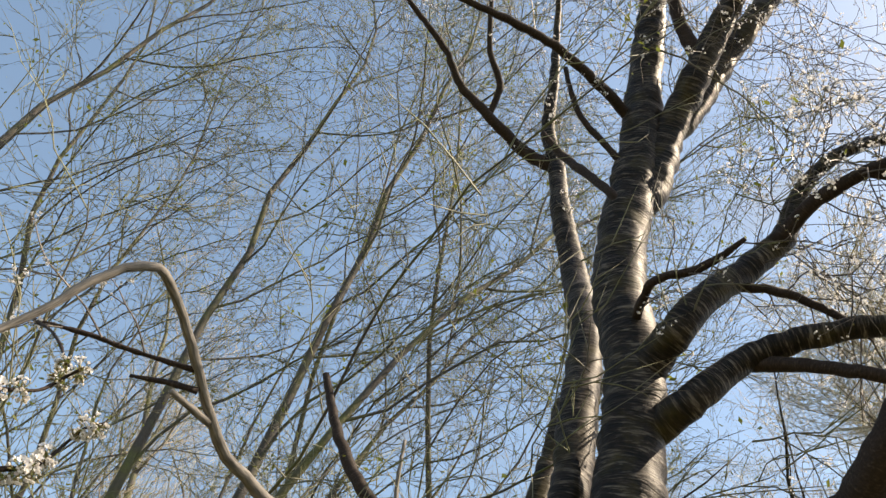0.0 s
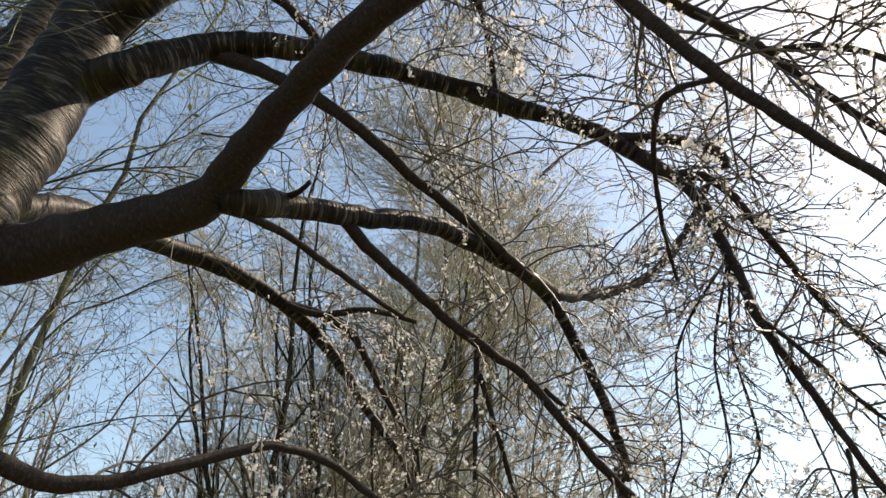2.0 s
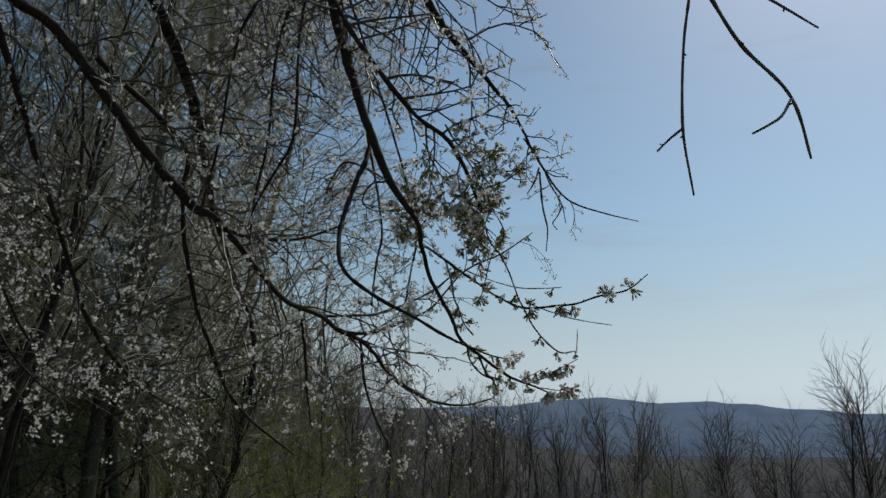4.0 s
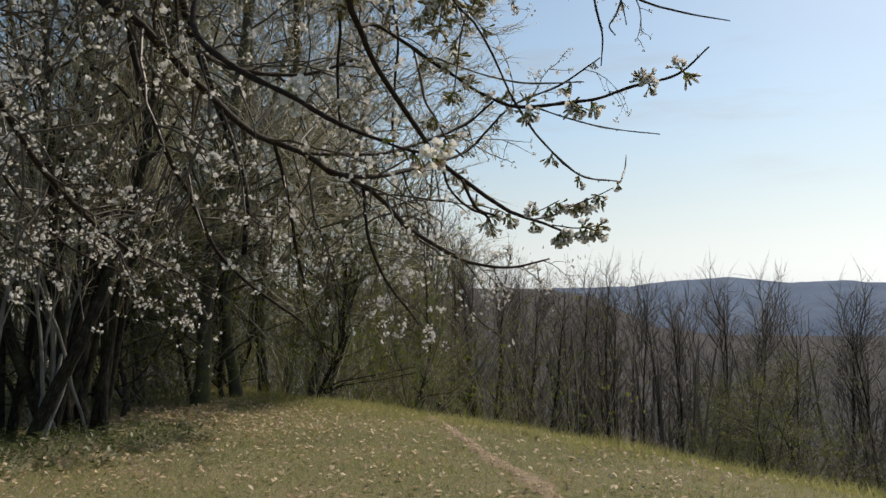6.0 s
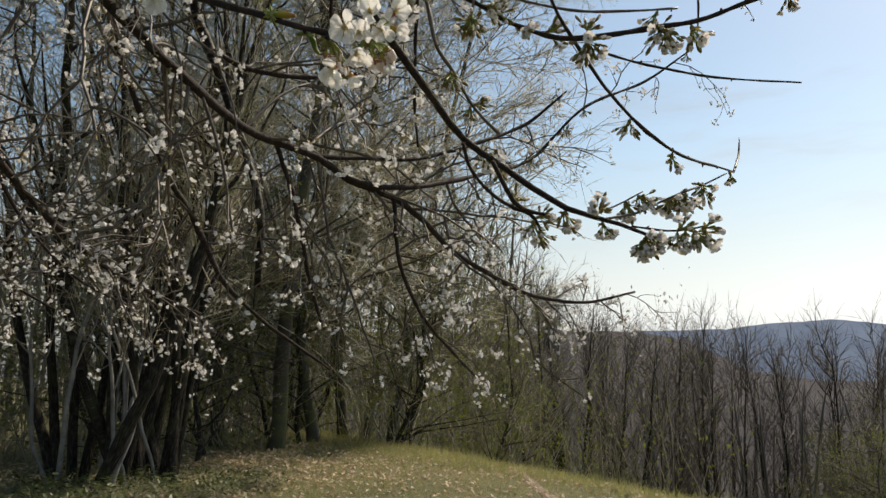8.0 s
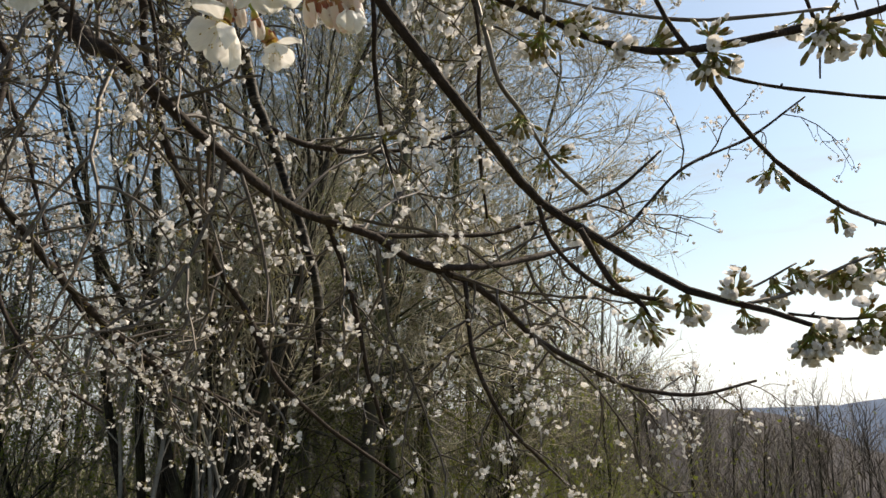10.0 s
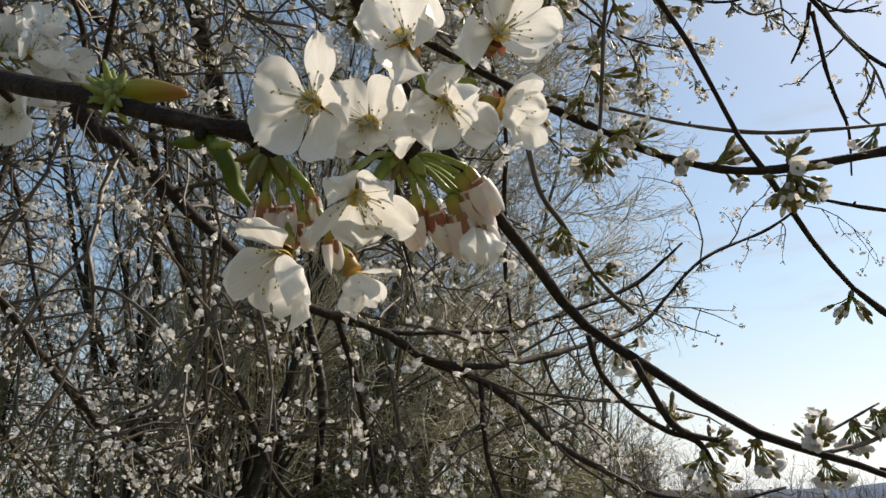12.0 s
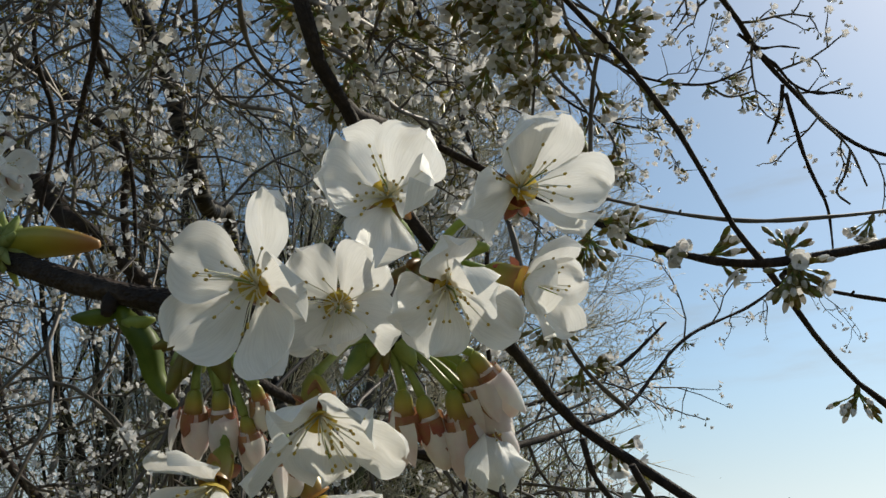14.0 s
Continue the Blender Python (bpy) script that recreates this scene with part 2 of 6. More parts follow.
FOLD = material("folded_leaf_green_to_bronze", lambda nt, b: stem_tip(nt, b, 64.0))
SEPAL = material("bronze_rose_sepal", thin((0.3, 0.075, 0.06), (0.32, 0.2, 0.07), 240.0, 0.3, 0.4))
BUD_PETAL = material("blush_bud_petal", thin((0.8, 0.68, 0.66), (0.86, 0.85, 0.8), 190.0, 0.45, 0.45))
CENTRE = material("golden_flower_cup", thin((0.66, 0.44, 0.05), (0.6, 0.5, 0.12), 500.0, 0.35, 0.5))
FILAMENT = material("pale_filament", thin((0.84, 0.82, 0.66), (0.86, 0.86, 0.82), 300.0, 0.5, 0.5))
BRACT = material("downy_green_bract", thin((0.22, 0.28, 0.07), (0.42, 0.46, 0.18), 420.0, 0.4, 0.7))
SAPLING = material("pale_sapling_bark", thin((0.09, 0.085, 0.075), (0.24, 0.225, 0.2), 6.0, 0.0, 0.7))
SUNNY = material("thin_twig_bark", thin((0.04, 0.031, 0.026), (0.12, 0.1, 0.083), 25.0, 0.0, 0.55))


# ---- mesh helpers ----
class Geo:
    """Collects vertices, faces, material slots and (round, along) coordinates of one mesh."""
    def __init__(self):
        self.v, self.f, self.m, self.uv, self.count = [], [], [], [], 0

    def add(self, verts, faces, slot=0, uv=None):
        verts = np.asarray(verts, float)
        self.v.append(verts)
        self.uv.append(np.zeros((len(verts), 2)) if uv is None else np.asarray(uv, float))
        base = self.count
        self.f.extend(tuple(i + base for i in f) for f in faces)
        self.m.extend([slot] * len(faces))
        self.count += len(verts)

    def mesh(self, name, materials):
        me = bpy.data.meshes.new(name)
        v = np.concatenate(self.v)
        me.from_pydata(v.tolist(), [], self.f)
        me.polygons.foreach_set("material_index", self.m)
        me.polygons.foreach_set("use_smooth", [True] * len(self.f))
        loops = np.empty(len(me.loops), np.int32)
        me.loops.foreach_get("vertex_index", loops)
        me.uv_layers.new(name="round_along").data.foreach_set("uv", np.concatenate(self.uv)[loops].ravel())
        for mat in materials:
            me.materials.append(mat)
        return me


def part(name, data, parent, m=None, label="", kind=""):
    """Links a mesh as one object under a thing (placed at parent["at"]) or under a part of it."""
    ob = new(name, data)
    ob.parent = parent
    ob.matrix_parent_inverse = Matrix.Translation(-Vector(parent["at"])) if "at" in parent else Matrix()
    ob.matrix_basis = m if m is not None else Matrix()
    return tagged(ob, label, kind=kind)


def thing(name, at, label, category, group="", kind=""):
    ob = new(name)
    ob.location = at
    ob["at"] = tuple(at)
    return tagged(ob, label, category, group, kind)


def spline(points, step):
    """Points (x, y, z, radius) joined by a smooth curve, sampled about every step metres."""
    p = np.array(points, float)
    p = np.vstack([2 * p[0] - p[1], p, 2 * p[-1] - p[-2]])
    rows = []
    for a, b, c, d in zip(p, p[1:], p[2:], p[3:]):
        k = max(2, int(np.linalg.norm(c[:3] - b[:3]) / step))
        t1 = np.linalg.norm(b[:3] - a[:3]) ** 0.5 + 1e-6
        t2 = t1 + np.linalg.norm(c[:3] - b[:3]) ** 0.5 + 1e-6
        t3 = t2 + np.linalg.norm(d[:3] - c[:3]) ** 0.5 + 1e-6
        for t in t1 + (t2 - t1) * np.arange(k) / k:
            e, f, g = a + (b - a) * t / t1, b + (c - b) * (t - t1) / (t2 - t1), c + (d - c) * (t - t2) / (t3 - t2)
            h, i = e + (f - e) * t / t2, f + (g - f) * (t - t1) / (t3 - t1)
            rows.append(h + (i - h) * (t - t1) / (t2 - t1))
    rows.append(p[-2])
    rows = np.array(rows)
    rows[:, 3] = np.maximum(rows[:, 3], 0.0006)
    return rows


def tube(geo, rows, sides, slot=0, lumps=0.0, close=True):
    """A round stem along rows of (x, y, z, radius)."""
    p, r = rows[:, :3], rows[:, 3]
    d = np.gradient(p, axis=0)
    d /= np.linalg.norm(d, axis=1)[:, None] + 1e-12
    u = np.cross(d[0], (0.31, 0.2, 0.93))
    if np.linalg.norm(u) < 1e-3:
        u = np.cross(d[0], (1, 0, 0))
    ring, verts, uv, along = np.arange(sides) * 2 * math.pi / sides, [], [], 0.0
    for i in range(len(p)):
        u = u - d[i] * (u @ d[i])
        u /= np.linalg.norm(u)
        w = np.cross(d[i], u)
        if i:
            along += np.linalg.norm(p[i] - p[i - 1])
        rad = np.full(sides, r[i])
        if lumps:
            rad = rad * np.array([1 + lumps * noise.noise(Vector((*(p[i] * 7 + u * math.cos(a) * 1.3 + w * math.sin(a) * 1.3),))) for a in ring])
        verts.append(p[i] + (np.cos(ring) * rad)[:, None] * u + (np.sin(ring) * rad)[:, None] * w)
        uv.append(np.stack([np.abs(ring - math.pi) * r.max(), np.full(sides, along)], 1))
    faces = [(i * sides + j, i * sides + (j + 1) % sides, (i + 1) * sides + (j + 1) % sides, (i + 1) * sides + j) for i in range(len(p) - 1) for j in range(sides)]
    if close and sides > 3:
        faces += [tuple(range((len(p) - 1) * sides, len(p) * sides)), tuple(reversed(range(sides)))]
    geo.add(np.concatenate(verts), faces, slot, np.concatenate(uv))


def unit(v):
    return v / (np.linalg.norm(v) + 1e-12)


def wander(start, way, length, radius, pieces, rng, bend=0.25, pull=(0, 0, 0), end=0.35):
    """A crooked stem that starts at start along way and is pulled in a direction."""
    p, d, rows = np.array(start, float), unit(np.array(way, float)), []
    pull = np.array(pull, float)
    for i in range(pieces + 1):
        rows.append((*p, radius * (1 - (1 - end) * i / pieces)))
        d = unit(d + rng.normal(0, bend, 3) + pull)
        p = p + d * length / pieces
    return np.array(rows)


def basis(way, turn=0.0):
    """A rotation whose z axis is way."""
    q = Vector(way).to_track_quat("Z", "Y").to_matrix().to_4x4()
    return q @ Matrix.Rotation(turn, 4, "Z")


# ---- ground ----
def height(x, y):
    """The meadow is level, then falls away to the east."""
    s = (x - 10.6 - 0.12 * (y - 5)) / 0.45
    fall = 0.45 * (s if s > 30 else math.log1p(math.exp(s)))
    swell = 0.12 * noise.noise(Vector((x * 0.11, y * 0.11, 0.3))) + 0.03 * noise.noise(Vector((x * 0.7, y * 0.7, 1.3)))
    return -min(fall * 0.6, 30 + fall * 0.08) + swell - 0.028 * max(0, y - 5)


def ground_sheet():
    geo = Geo()
    radii = np.concatenate([np.linspace(0.0, 24, 97)[1:], 24 * 1.13 ** np.arange(1, 38)])
    n = 128
    verts = [(4.0, 4.0, height(4, 4))]
    for r in radii:
        for a in np.arange(n) * 2 * math.pi / n:
            x, y = 4 + r * math.cos(a), 4 + r * math.sin(a)
            verts.append((x, y, height(x, y)))
    faces = [(0, 1 + j, 1 + (j + 1) % n) for j in range(n)]
    for i in range(len(radii) - 1):
        b = 1 + i * n
        faces += [(b + j, b + n + j, b + n + (j + 1) % n, b + (j + 1) % n) for j in range(n)]
    geo.add(verts, faces)
    ob = new("ground", geo.mesh("ground", [GROUND]))
    return tagged(ob, "dry spring meadow soil with short grass and litter", "ground", kind="structure")


ground_sheet()


PATH_LINE = []


def dirt_track():
    rng = np.random.default_rng(5)
    line = spline([(5.6, 0.6, 0, 0.14), (6.8, 2.8, 0, 0.13), (7.7, 4.4, 0, 0.13), (8.15, 5.2, 0, 0.12), (8.8, 6.2, 0, 0.1), (9.3, 7.0, 0, 0.09), (10.3, 8.4, 0, 0.08), (11.4, 10.0, 0, 0.06)], 0.12)
    PATH_LINE.extend((x, y) for x, y, _, _ in line[::3])
    geo, verts = Geo(), []
    for i, (x, y, _, w) in enumerate(line):
        d = unit(line[min(i + 1, len(line) - 1)][:2] - line[max(i - 1, 0)][:2])
        for s in np.linspace(-1, 1, 6):
            k = s * w * (1 + 0.35 * rng.normal() * (abs(s) > 0.9))
            px, py = x - d[1] * k, y + d[0] * k
            verts.append((px, py, height(px, py) + 0.008 - 0.012 * abs(s) ** 3))
    geo.add(verts, [(i * 6 + j, i * 6 + j + 1, i * 6 + 7 + j, i * 6 + 6 + j) for i in range(len(line) - 1) for j in range(5)])
    tagged(new("footpath", geo.mesh("footpath", [LITTER])), "narrow bare earth footpath worn into the meadow", "path", kind="structure")


dirt_track()


def off_path(x, y):
    return min(math.hypot(x - a, y - b) for a, b in PATH_LINE) > 0.1 + 0.08 * noise.noise(Vector((x * 5, y * 5, 0)))


def meadow_grass():
    rng = np.random.default_rng(8)
    geo = Geo()
    verts, faces = [], []
    for _ in range(90000):
        x, y = rng.uniform(3.5, 13.5), rng.uniform(2.2, 17)
        if not off_path(x, y) or x > 12.8 or (y > 13 and rng.random() < 0.5):
            continue
        tuft = noise.noise(Vector((x * 0.9, y * 0.9, 4)))
        h = rng.uniform(0.018, 0.06) * (1 + 0.9 * max(0, tuft)) * (2.6 if x > 9.6 else 1.0)
        a, w, lean = rng.uniform(0, 6.28), rng.uniform(0.0025, 0.0055), rng.uniform(0.3, 1.3) * h
        z = height(x, y)
        c, s = math.cos(a), math.sin(a)
        b = rng.uniform(0, 6.28)
        k = len(verts)
        verts += [(x - c * w, y - s * w, z - 0.01), (x + c * w, y + s * w, z - 0.01), (x + math.cos(b) * lean, y + math.sin(b) * lean, z + h)]
        faces.append((k, k + 1, k + 2))
    geo.add(verts, faces)
    tagged(new("grass", geo.mesh("grass", [BLADE])), "short yellow-green and straw-coloured spring grass", "grass", kind="stuff")


meadow_grass()


def fallen_leaves():
    rng = np.random.default_rng(9)
    geo, verts, faces = Geo(), [], []
    for _ in range(9500):
        if rng.random() < 0.5:
            x, y = rng.normal(6.6, 1.5), rng.normal(11.6, 1.8)
        else:
            x, y = rng.uniform(3.5, 11), rng.uniform(3, 14)
        z = height(x, y) + rng.uniform(0.01, 0.04)
        s, a = rng.uniform(0.016, 0.042), rng.uniform(0, 6.28)
        u = np.array((math.cos(a), math.sin(a), rng.normal(0, 0.35)))
        w = np.array((-math.sin(a), math.cos(a), rng.normal(0, 0.35)))
        p, k = np.array((x, y, z)), len(verts)
        verts += [p - u * s, p - w * s * 0.5 + (0, 0, s * 0.2), p + u * s, p + w * s * 0.5 + (0, 0, s * 0.2), p]
        faces += [(k, k + 1, k + 4), (k + 1, k + 2, k + 4), (k + 2, k + 3, k + 4), (k + 3, k, k + 4)]
    geo.add(verts, faces)
    tagged(new("fallen_leaves", geo.mesh("fallen_leaves", [DEAD_LEAF])), "pale brown dry leaves lying in the meadow grass", "leaves", kind="stuff")


fallen_leaves()


def far_hills():
    for name, radius, lift, lumps, label in (("hill", 900.0, (0, 0), 3.1, "wooded ridge on the horizon, blue distance haze painted into its colour"),
                                             ("hill", 300.0, (-2.2, 3.45), 7.7, "brown-grey leafless wooded slope below the ridge")):
        geo, verts = Geo(), []
        n = 420
        for j in range(n):
            yaw = radians(20 + 150 * j / (n - 1))
            deg = math.degrees(yaw)
            ridge = np.interp(deg, (20, 50, 58, 60.5, 64.7, 68.6, 71.8, 76, 82, 90, 110, 170), (1.3, 1.3, 1.4, 1.75, 2.0, 1.5, 1.65, 1.2, 0.65, 0.4, 0.8, 0.8))
            slope = lift[0] + lift[1] / (1.0 + math.exp((deg - 57.2) / 1.6))
            up = (ridge - 0.1 if radius > 500 else slope) + 0.1 * noise.noise(Vector((deg * 0.5, lumps, 0))) + 0.05 * noise.noise(Vector((deg * 2.2, lumps, 0))) + 0.03 * noise.noise(Vector((deg * 7.0, lumps, 0)))
            for r, drop in ((0.33, 0.35), (0.5, 0.2), (0.8, 0.06), (1.0, 0.0), (1.2, 0.02)):
                verts.append((math.sin(yaw) * radius * r, math.cos(yaw) * radius * r, 1.6 + radius * (math.tan(radians(up)) - drop)))
        geo.add(verts, [(j * 5 + i, j * 5 + i + 1, j * 5 + i + 6, j * 5 + i + 5) for j in range(n - 1) for i in range(4)])
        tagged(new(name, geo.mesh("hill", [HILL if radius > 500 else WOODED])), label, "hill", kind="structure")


far_hills()


# ---- forest ----
def normal_rows(v):
    return v / (np.linalg.norm(v, axis=-1, keepdims=True) + 1e-12)


def reeds(geo, lines, radii, sides=3, slot=0):
    """Many stems at once: lines (stems, points, 3), each ending in a point."""
    n, k, _ = lines.shape
    d = normal_rows(lines[:, -1] - lines[:, 0])
    u = normal_rows(np.cross(d, np.where(np.abs(d[:, 2:]) > 0.9, (1.0, 0.2, 0.0), (0.1, 0.3, 1.0))))
    w = np.cross(d, u)
    ring = np.arange(sides) * 2 * math.pi / sides
    spoke = u[:, None] * np.cos(ring)[:, None] + w[:, None] * np.sin(ring)[:, None]
    body = lines[:, :-1, None] + spoke[:, None] * radii[:, :-1, None, None]
    per = (k - 1) * sides + 1
    verts = np.concatenate([body.reshape(n, -1, 3), lines[:, -1:]], 1).reshape(-1, 3)
    along = np.concatenate([np.zeros((n, 1)), np.cumsum(np.linalg.norm(np.diff(lines, axis=1), axis=2), axis=1)], 1)
    uv = np.zeros((n, per, 2))
    uv[:, :-1, 0] = np.tile(np.abs(ring - math.pi), k - 1) * radii.max()
    uv[:, :-1, 1], uv[:, -1, 1] = np.repeat(along[:, :-1], sides, axis=1), along[:, -1]
    one = [(i * sides + j, i * sides + (j + 1) % sides, (i + 1) * sides + (j + 1) % sides, (i + 1) * sides + j) for i in range(k - 2) for j in range(sides)]
    tips = [((k - 2) * sides + j, (k - 2) * sides + (j + 1) % sides, per - 1) for j in range(sides)]
    base = np.arange(n)[:, None, None] * per
    faces = [tuple(f) for f in (base + np.array(tips)).reshape(-1, 3).tolist()]
    if one:
        faces += [tuple(f) for f in (base + np.array(one)).reshape(-1, 4).tolist()]
    geo.add(verts, faces, slot, uv.reshape(-1, 2))


def fan(lines, radii, per, rng, span, angle, length, pieces, bend, pull, thin_by, least, flat=1.0, shrink=0.6, end=0.3, lean=(0, 0, 0)):
    """Side shoots of many stems: per shoots on each between the shares span of its length."""
    n, k, _ = lines.shape
    s = span[0] + (span[1] - span[0]) * (np.arange(per) + rng.random((n, per))) / per
    i = np.minimum((s * (k - 1)).astype(int), k - 2)
    f, row = s * (k - 1) - i, np.arange(n)[:, None]
    a, b = lines[row, i], lines[row, i + 1]
    d = normal_rows(b - a)
    side = rng.normal(0, 1, (n, per, 3)) * (1, 1, flat) + lean
    side = normal_rows(side - d * (side * d).sum(-1, keepdims=True))
    turn = np.radians(rng.uniform(*angle, (n, per)))[..., None]
    way = (d * np.cos(turn) + side * np.sin(turn)).reshape(-1, 3)
    size = (rng.uniform(*length, (n, per)) * (1 - shrink * s)).reshape(-1, 1)
    first = np.maximum((radii[row, i] + (radii[row, i + 1] - radii[row, i]) * f) * thin_by, least).reshape(-1, 1)
    points = [(a + (b - a) * f[..., None]).reshape(-1, 3)]
    for _ in range(pieces):
        way = normal_rows(way + rng.normal(0, bend, way.shape) + pull)
        points.append(points[-1] + way * size / pieces)
    return np.stack(points, 1), first * (1 - (1 - end) * np.linspace(0, 1, pieces + 1))


def tufts(geo, lines, count, rng, each, reach, leaf):
    """Small opening leaves in loose tufts along stems."""
    n, k, _ = lines.shape
    at = lines[rng.integers(0, n, count), rng.integers(1, k, count)]
    p = (at[:, None] + rng.normal(0, reach, (count, each, 3))).reshape(-1, 3)
    u, w = normal_rows(rng.normal(0, 1, p.shape)), normal_rows(rng.normal(0, 1, p.shape))
    z = rng.uniform(*leaf, (len(p), 1))
    verts = np.stack([p - u * z, p + w * z * 0.55, p + u * z, p - w * z * 0.55], 1).reshape(-1, 3)
    geo.add(verts, [tuple(f) for f in np.arange(len(verts)).reshape(-1, 4).tolist()])


def forest_tree(seed, tall, stem, limbs, shoots, twigs_of, tips_of, coat, skin, lean=(0, 0, 0), green=0, top=0.08, sway=0.085):
    """A bare tree as meshes: trunk with limbs, fine twigs, and now and then some opening leaves."""
    rng = np.random.default_rng(seed)
    wood, fine = Geo(), Geo()
    trunk = wander((0, 0, -0.4), (rng.normal(0, 0.05), rng.normal(0, 0.05), 1), tall, stem, 18, rng, sway, (0, 0, 0.07), top)
    trunk[0, 3] *= 1.35
    tube(wood, trunk, 9)
    p, r = trunk[None, :, :3], trunk[None, :, 3]
    p1, r1 = fan(p, r, *limbs[:1], rng, *limbs[1:], lean=lean)
    reeds(wood, p1, r1, 5)
    p2, r2 = fan(p1, r1, *shoots[:1], rng, *shoots[1:])
    reeds(fine, p2, r2)
    p3, r3 = fan(p2, r2, *twigs_of[:1], rng, *twigs_of[1:])
    reeds(fine, p3, r3)
    if tips_of:
        reeds(fine, *fan(p3, r3, *tips_of[:1], rng, *tips_of[1:]))
    leaves = None
    if green:
        geo = Geo()
        tufts(geo, p2, green, rng, 12, 0.13, (0.012, 0.026))
        leaves = geo.mesh("opening_leaves", [SPRAY])
    return wood.mesh("forest_trunk", [skin]), fine.mesh("forest_twigs", [coat]), leaves


# limbs, shoots, twigs, tips: number, span, angle, length, pieces, bend, pull, thinning, least radius, flatness, shrink
FOREST = [forest_tree(s, h, r, (20, (0.15, 0.97), (25, 55), (3.0, 5.0), 7, 0.1, (0, 0, 0.08), 0.5, 0.01), (7, (0.15, 0.98), (25, 50), (1.2, 2.4), 4, 0.16, (0, 0, 0.04), 0.5, 0.007, 1.0, 0.3),
                      (6, (0.1, 0.98), (25, 55), (0.45, 1.0), 2, 0.18, (0, 0, 0.02), 0.6, 0.005, 1.0, 0.2), (1, (0.2, 0.9), (25, 50), (0.3, 0.6), 1, 0.1, (0, 0, 0), 0.7, 0.005), TWIG, BARK, green=40, sway=0.13)
          for s, h, r in ((21, 14.5, 0.1), (22, 16.0, 0.12), (23, 13.0, 0.085))]
SLOPE = [forest_tree(s, h, r, (n, (c, 0.97), (22, 48), (2.4, 4.6), 7, 0.1, (0, 0, 0.16), 0.3, 0.02, 1.0, 0.62), (6, (0.2, 0.98), (22, 48), (0.9, 1.9), 3, 0.14, (0, 0, 0.09), 0.5, 0.015, 1.0, 0.3),
                     (5, (0.15, 0.98), (20, 48), (0.5, 1.1), 2, 0.16, (0, 0, 0.06), 0.6, 0.008, 1.0, 0.2), None, DUSKY, DARK_BARK, sway=0.04)
         for s, h, r, n, c in ((26, 14.0, 0.15, 20, 0.34), (27, 15.0, 0.19, 19, 0.42), (28, 13.5, 0.11, 20, 0.3), (29, 14.0, 0.13, 21, 0.26))]
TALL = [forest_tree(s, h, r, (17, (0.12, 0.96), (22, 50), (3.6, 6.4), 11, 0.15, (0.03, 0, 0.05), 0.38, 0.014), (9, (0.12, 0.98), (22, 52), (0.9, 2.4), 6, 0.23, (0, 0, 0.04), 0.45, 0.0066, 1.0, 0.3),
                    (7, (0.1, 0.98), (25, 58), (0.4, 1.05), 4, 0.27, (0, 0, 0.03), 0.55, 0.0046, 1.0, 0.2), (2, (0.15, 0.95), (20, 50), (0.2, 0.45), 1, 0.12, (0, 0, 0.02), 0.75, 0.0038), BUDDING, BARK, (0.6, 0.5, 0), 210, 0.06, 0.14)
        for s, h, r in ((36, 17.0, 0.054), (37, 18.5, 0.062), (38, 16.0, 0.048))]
DENSE = [forest_tree(s, h, r, (38, (0.1, 0.97), (45, 80), (2.8, 4.8), 8, 0.09, (0, 0, 0.05), 0.26, 0.014, 0.6, 0.5), (9, (0.1, 0.98), (25, 52), (1.0, 2.2), 4, 0.13, (0, 0, 0.03), 0.5, 0.011, 0.6, 0.3),
                     (9, (0.1, 0.98), (25, 52), (0.45, 1.0), 2, 0.15, (0, 0, 0.02), 0.6, 0.007, 0.6, 0.2), (1, (0.2, 0.9), (25, 50), (0.3, 0.6), 1, 0.1, (0, 0, 0), 0.75, 0.006), PALE, BARK, green=240)
         for s, h, r in ((56, 14.0, 0.11), (57, 15.0, 0.12), (58, 13.5, 0.1))]
SLIM = [forest_tree(s, h, r, (12, (0.22, 0.97), (15, 45), (1.6, 3.2), 6, 0.12, (0, 0, 0.07), 0.5, 0.008), (6, (0.2, 0.98), (20, 50), (0.7, 1.4), 4, 0.18, (0, 0, 0.03), 0.5, 0.005, 1.0, 0.3),
                    (5, (0.15, 0.98), (25, 55), (0.3, 0.7), 2, 0.18, (0, 0, 0.01), 0.6, 0.0035, 1.0, 0.2), None, TWIG, k, green=16, top=0.1, sway=0.09)
        for s, h, r, k in ((46, 8.5, 0.07, DARK_BARK), (47, 10.0, 0.08, DARK_BARK), (50, 9.0, 0.06, DARK_BARK))]
UNDER = [forest_tree(s, h, r, (24, (0.08, 0.97), (35, 75), (1.3, 2.6), 5, 0.14, (0, 0, 0.04), 0.4, 0.008, 0.6, 0.5), (6, (0.1, 0.98), (28, 55), (0.5, 1.1), 3, 0.18, (0, 0, 0.02), 0.5, 0.007, 0.6, 0.3),
                     (5, (0.1, 0.98), (28, 55), (0.25, 0.6), 2, 0.18, (0, 0, 0.01), 0.6, 0.0055, 0.6, 0.2), None, DUSKY, DARK_BARK, green=430, top=0.15, sway=0.13)
         for s, h, r in ((61, 6.0, 0.05), (62, 5.0, 0.042))]
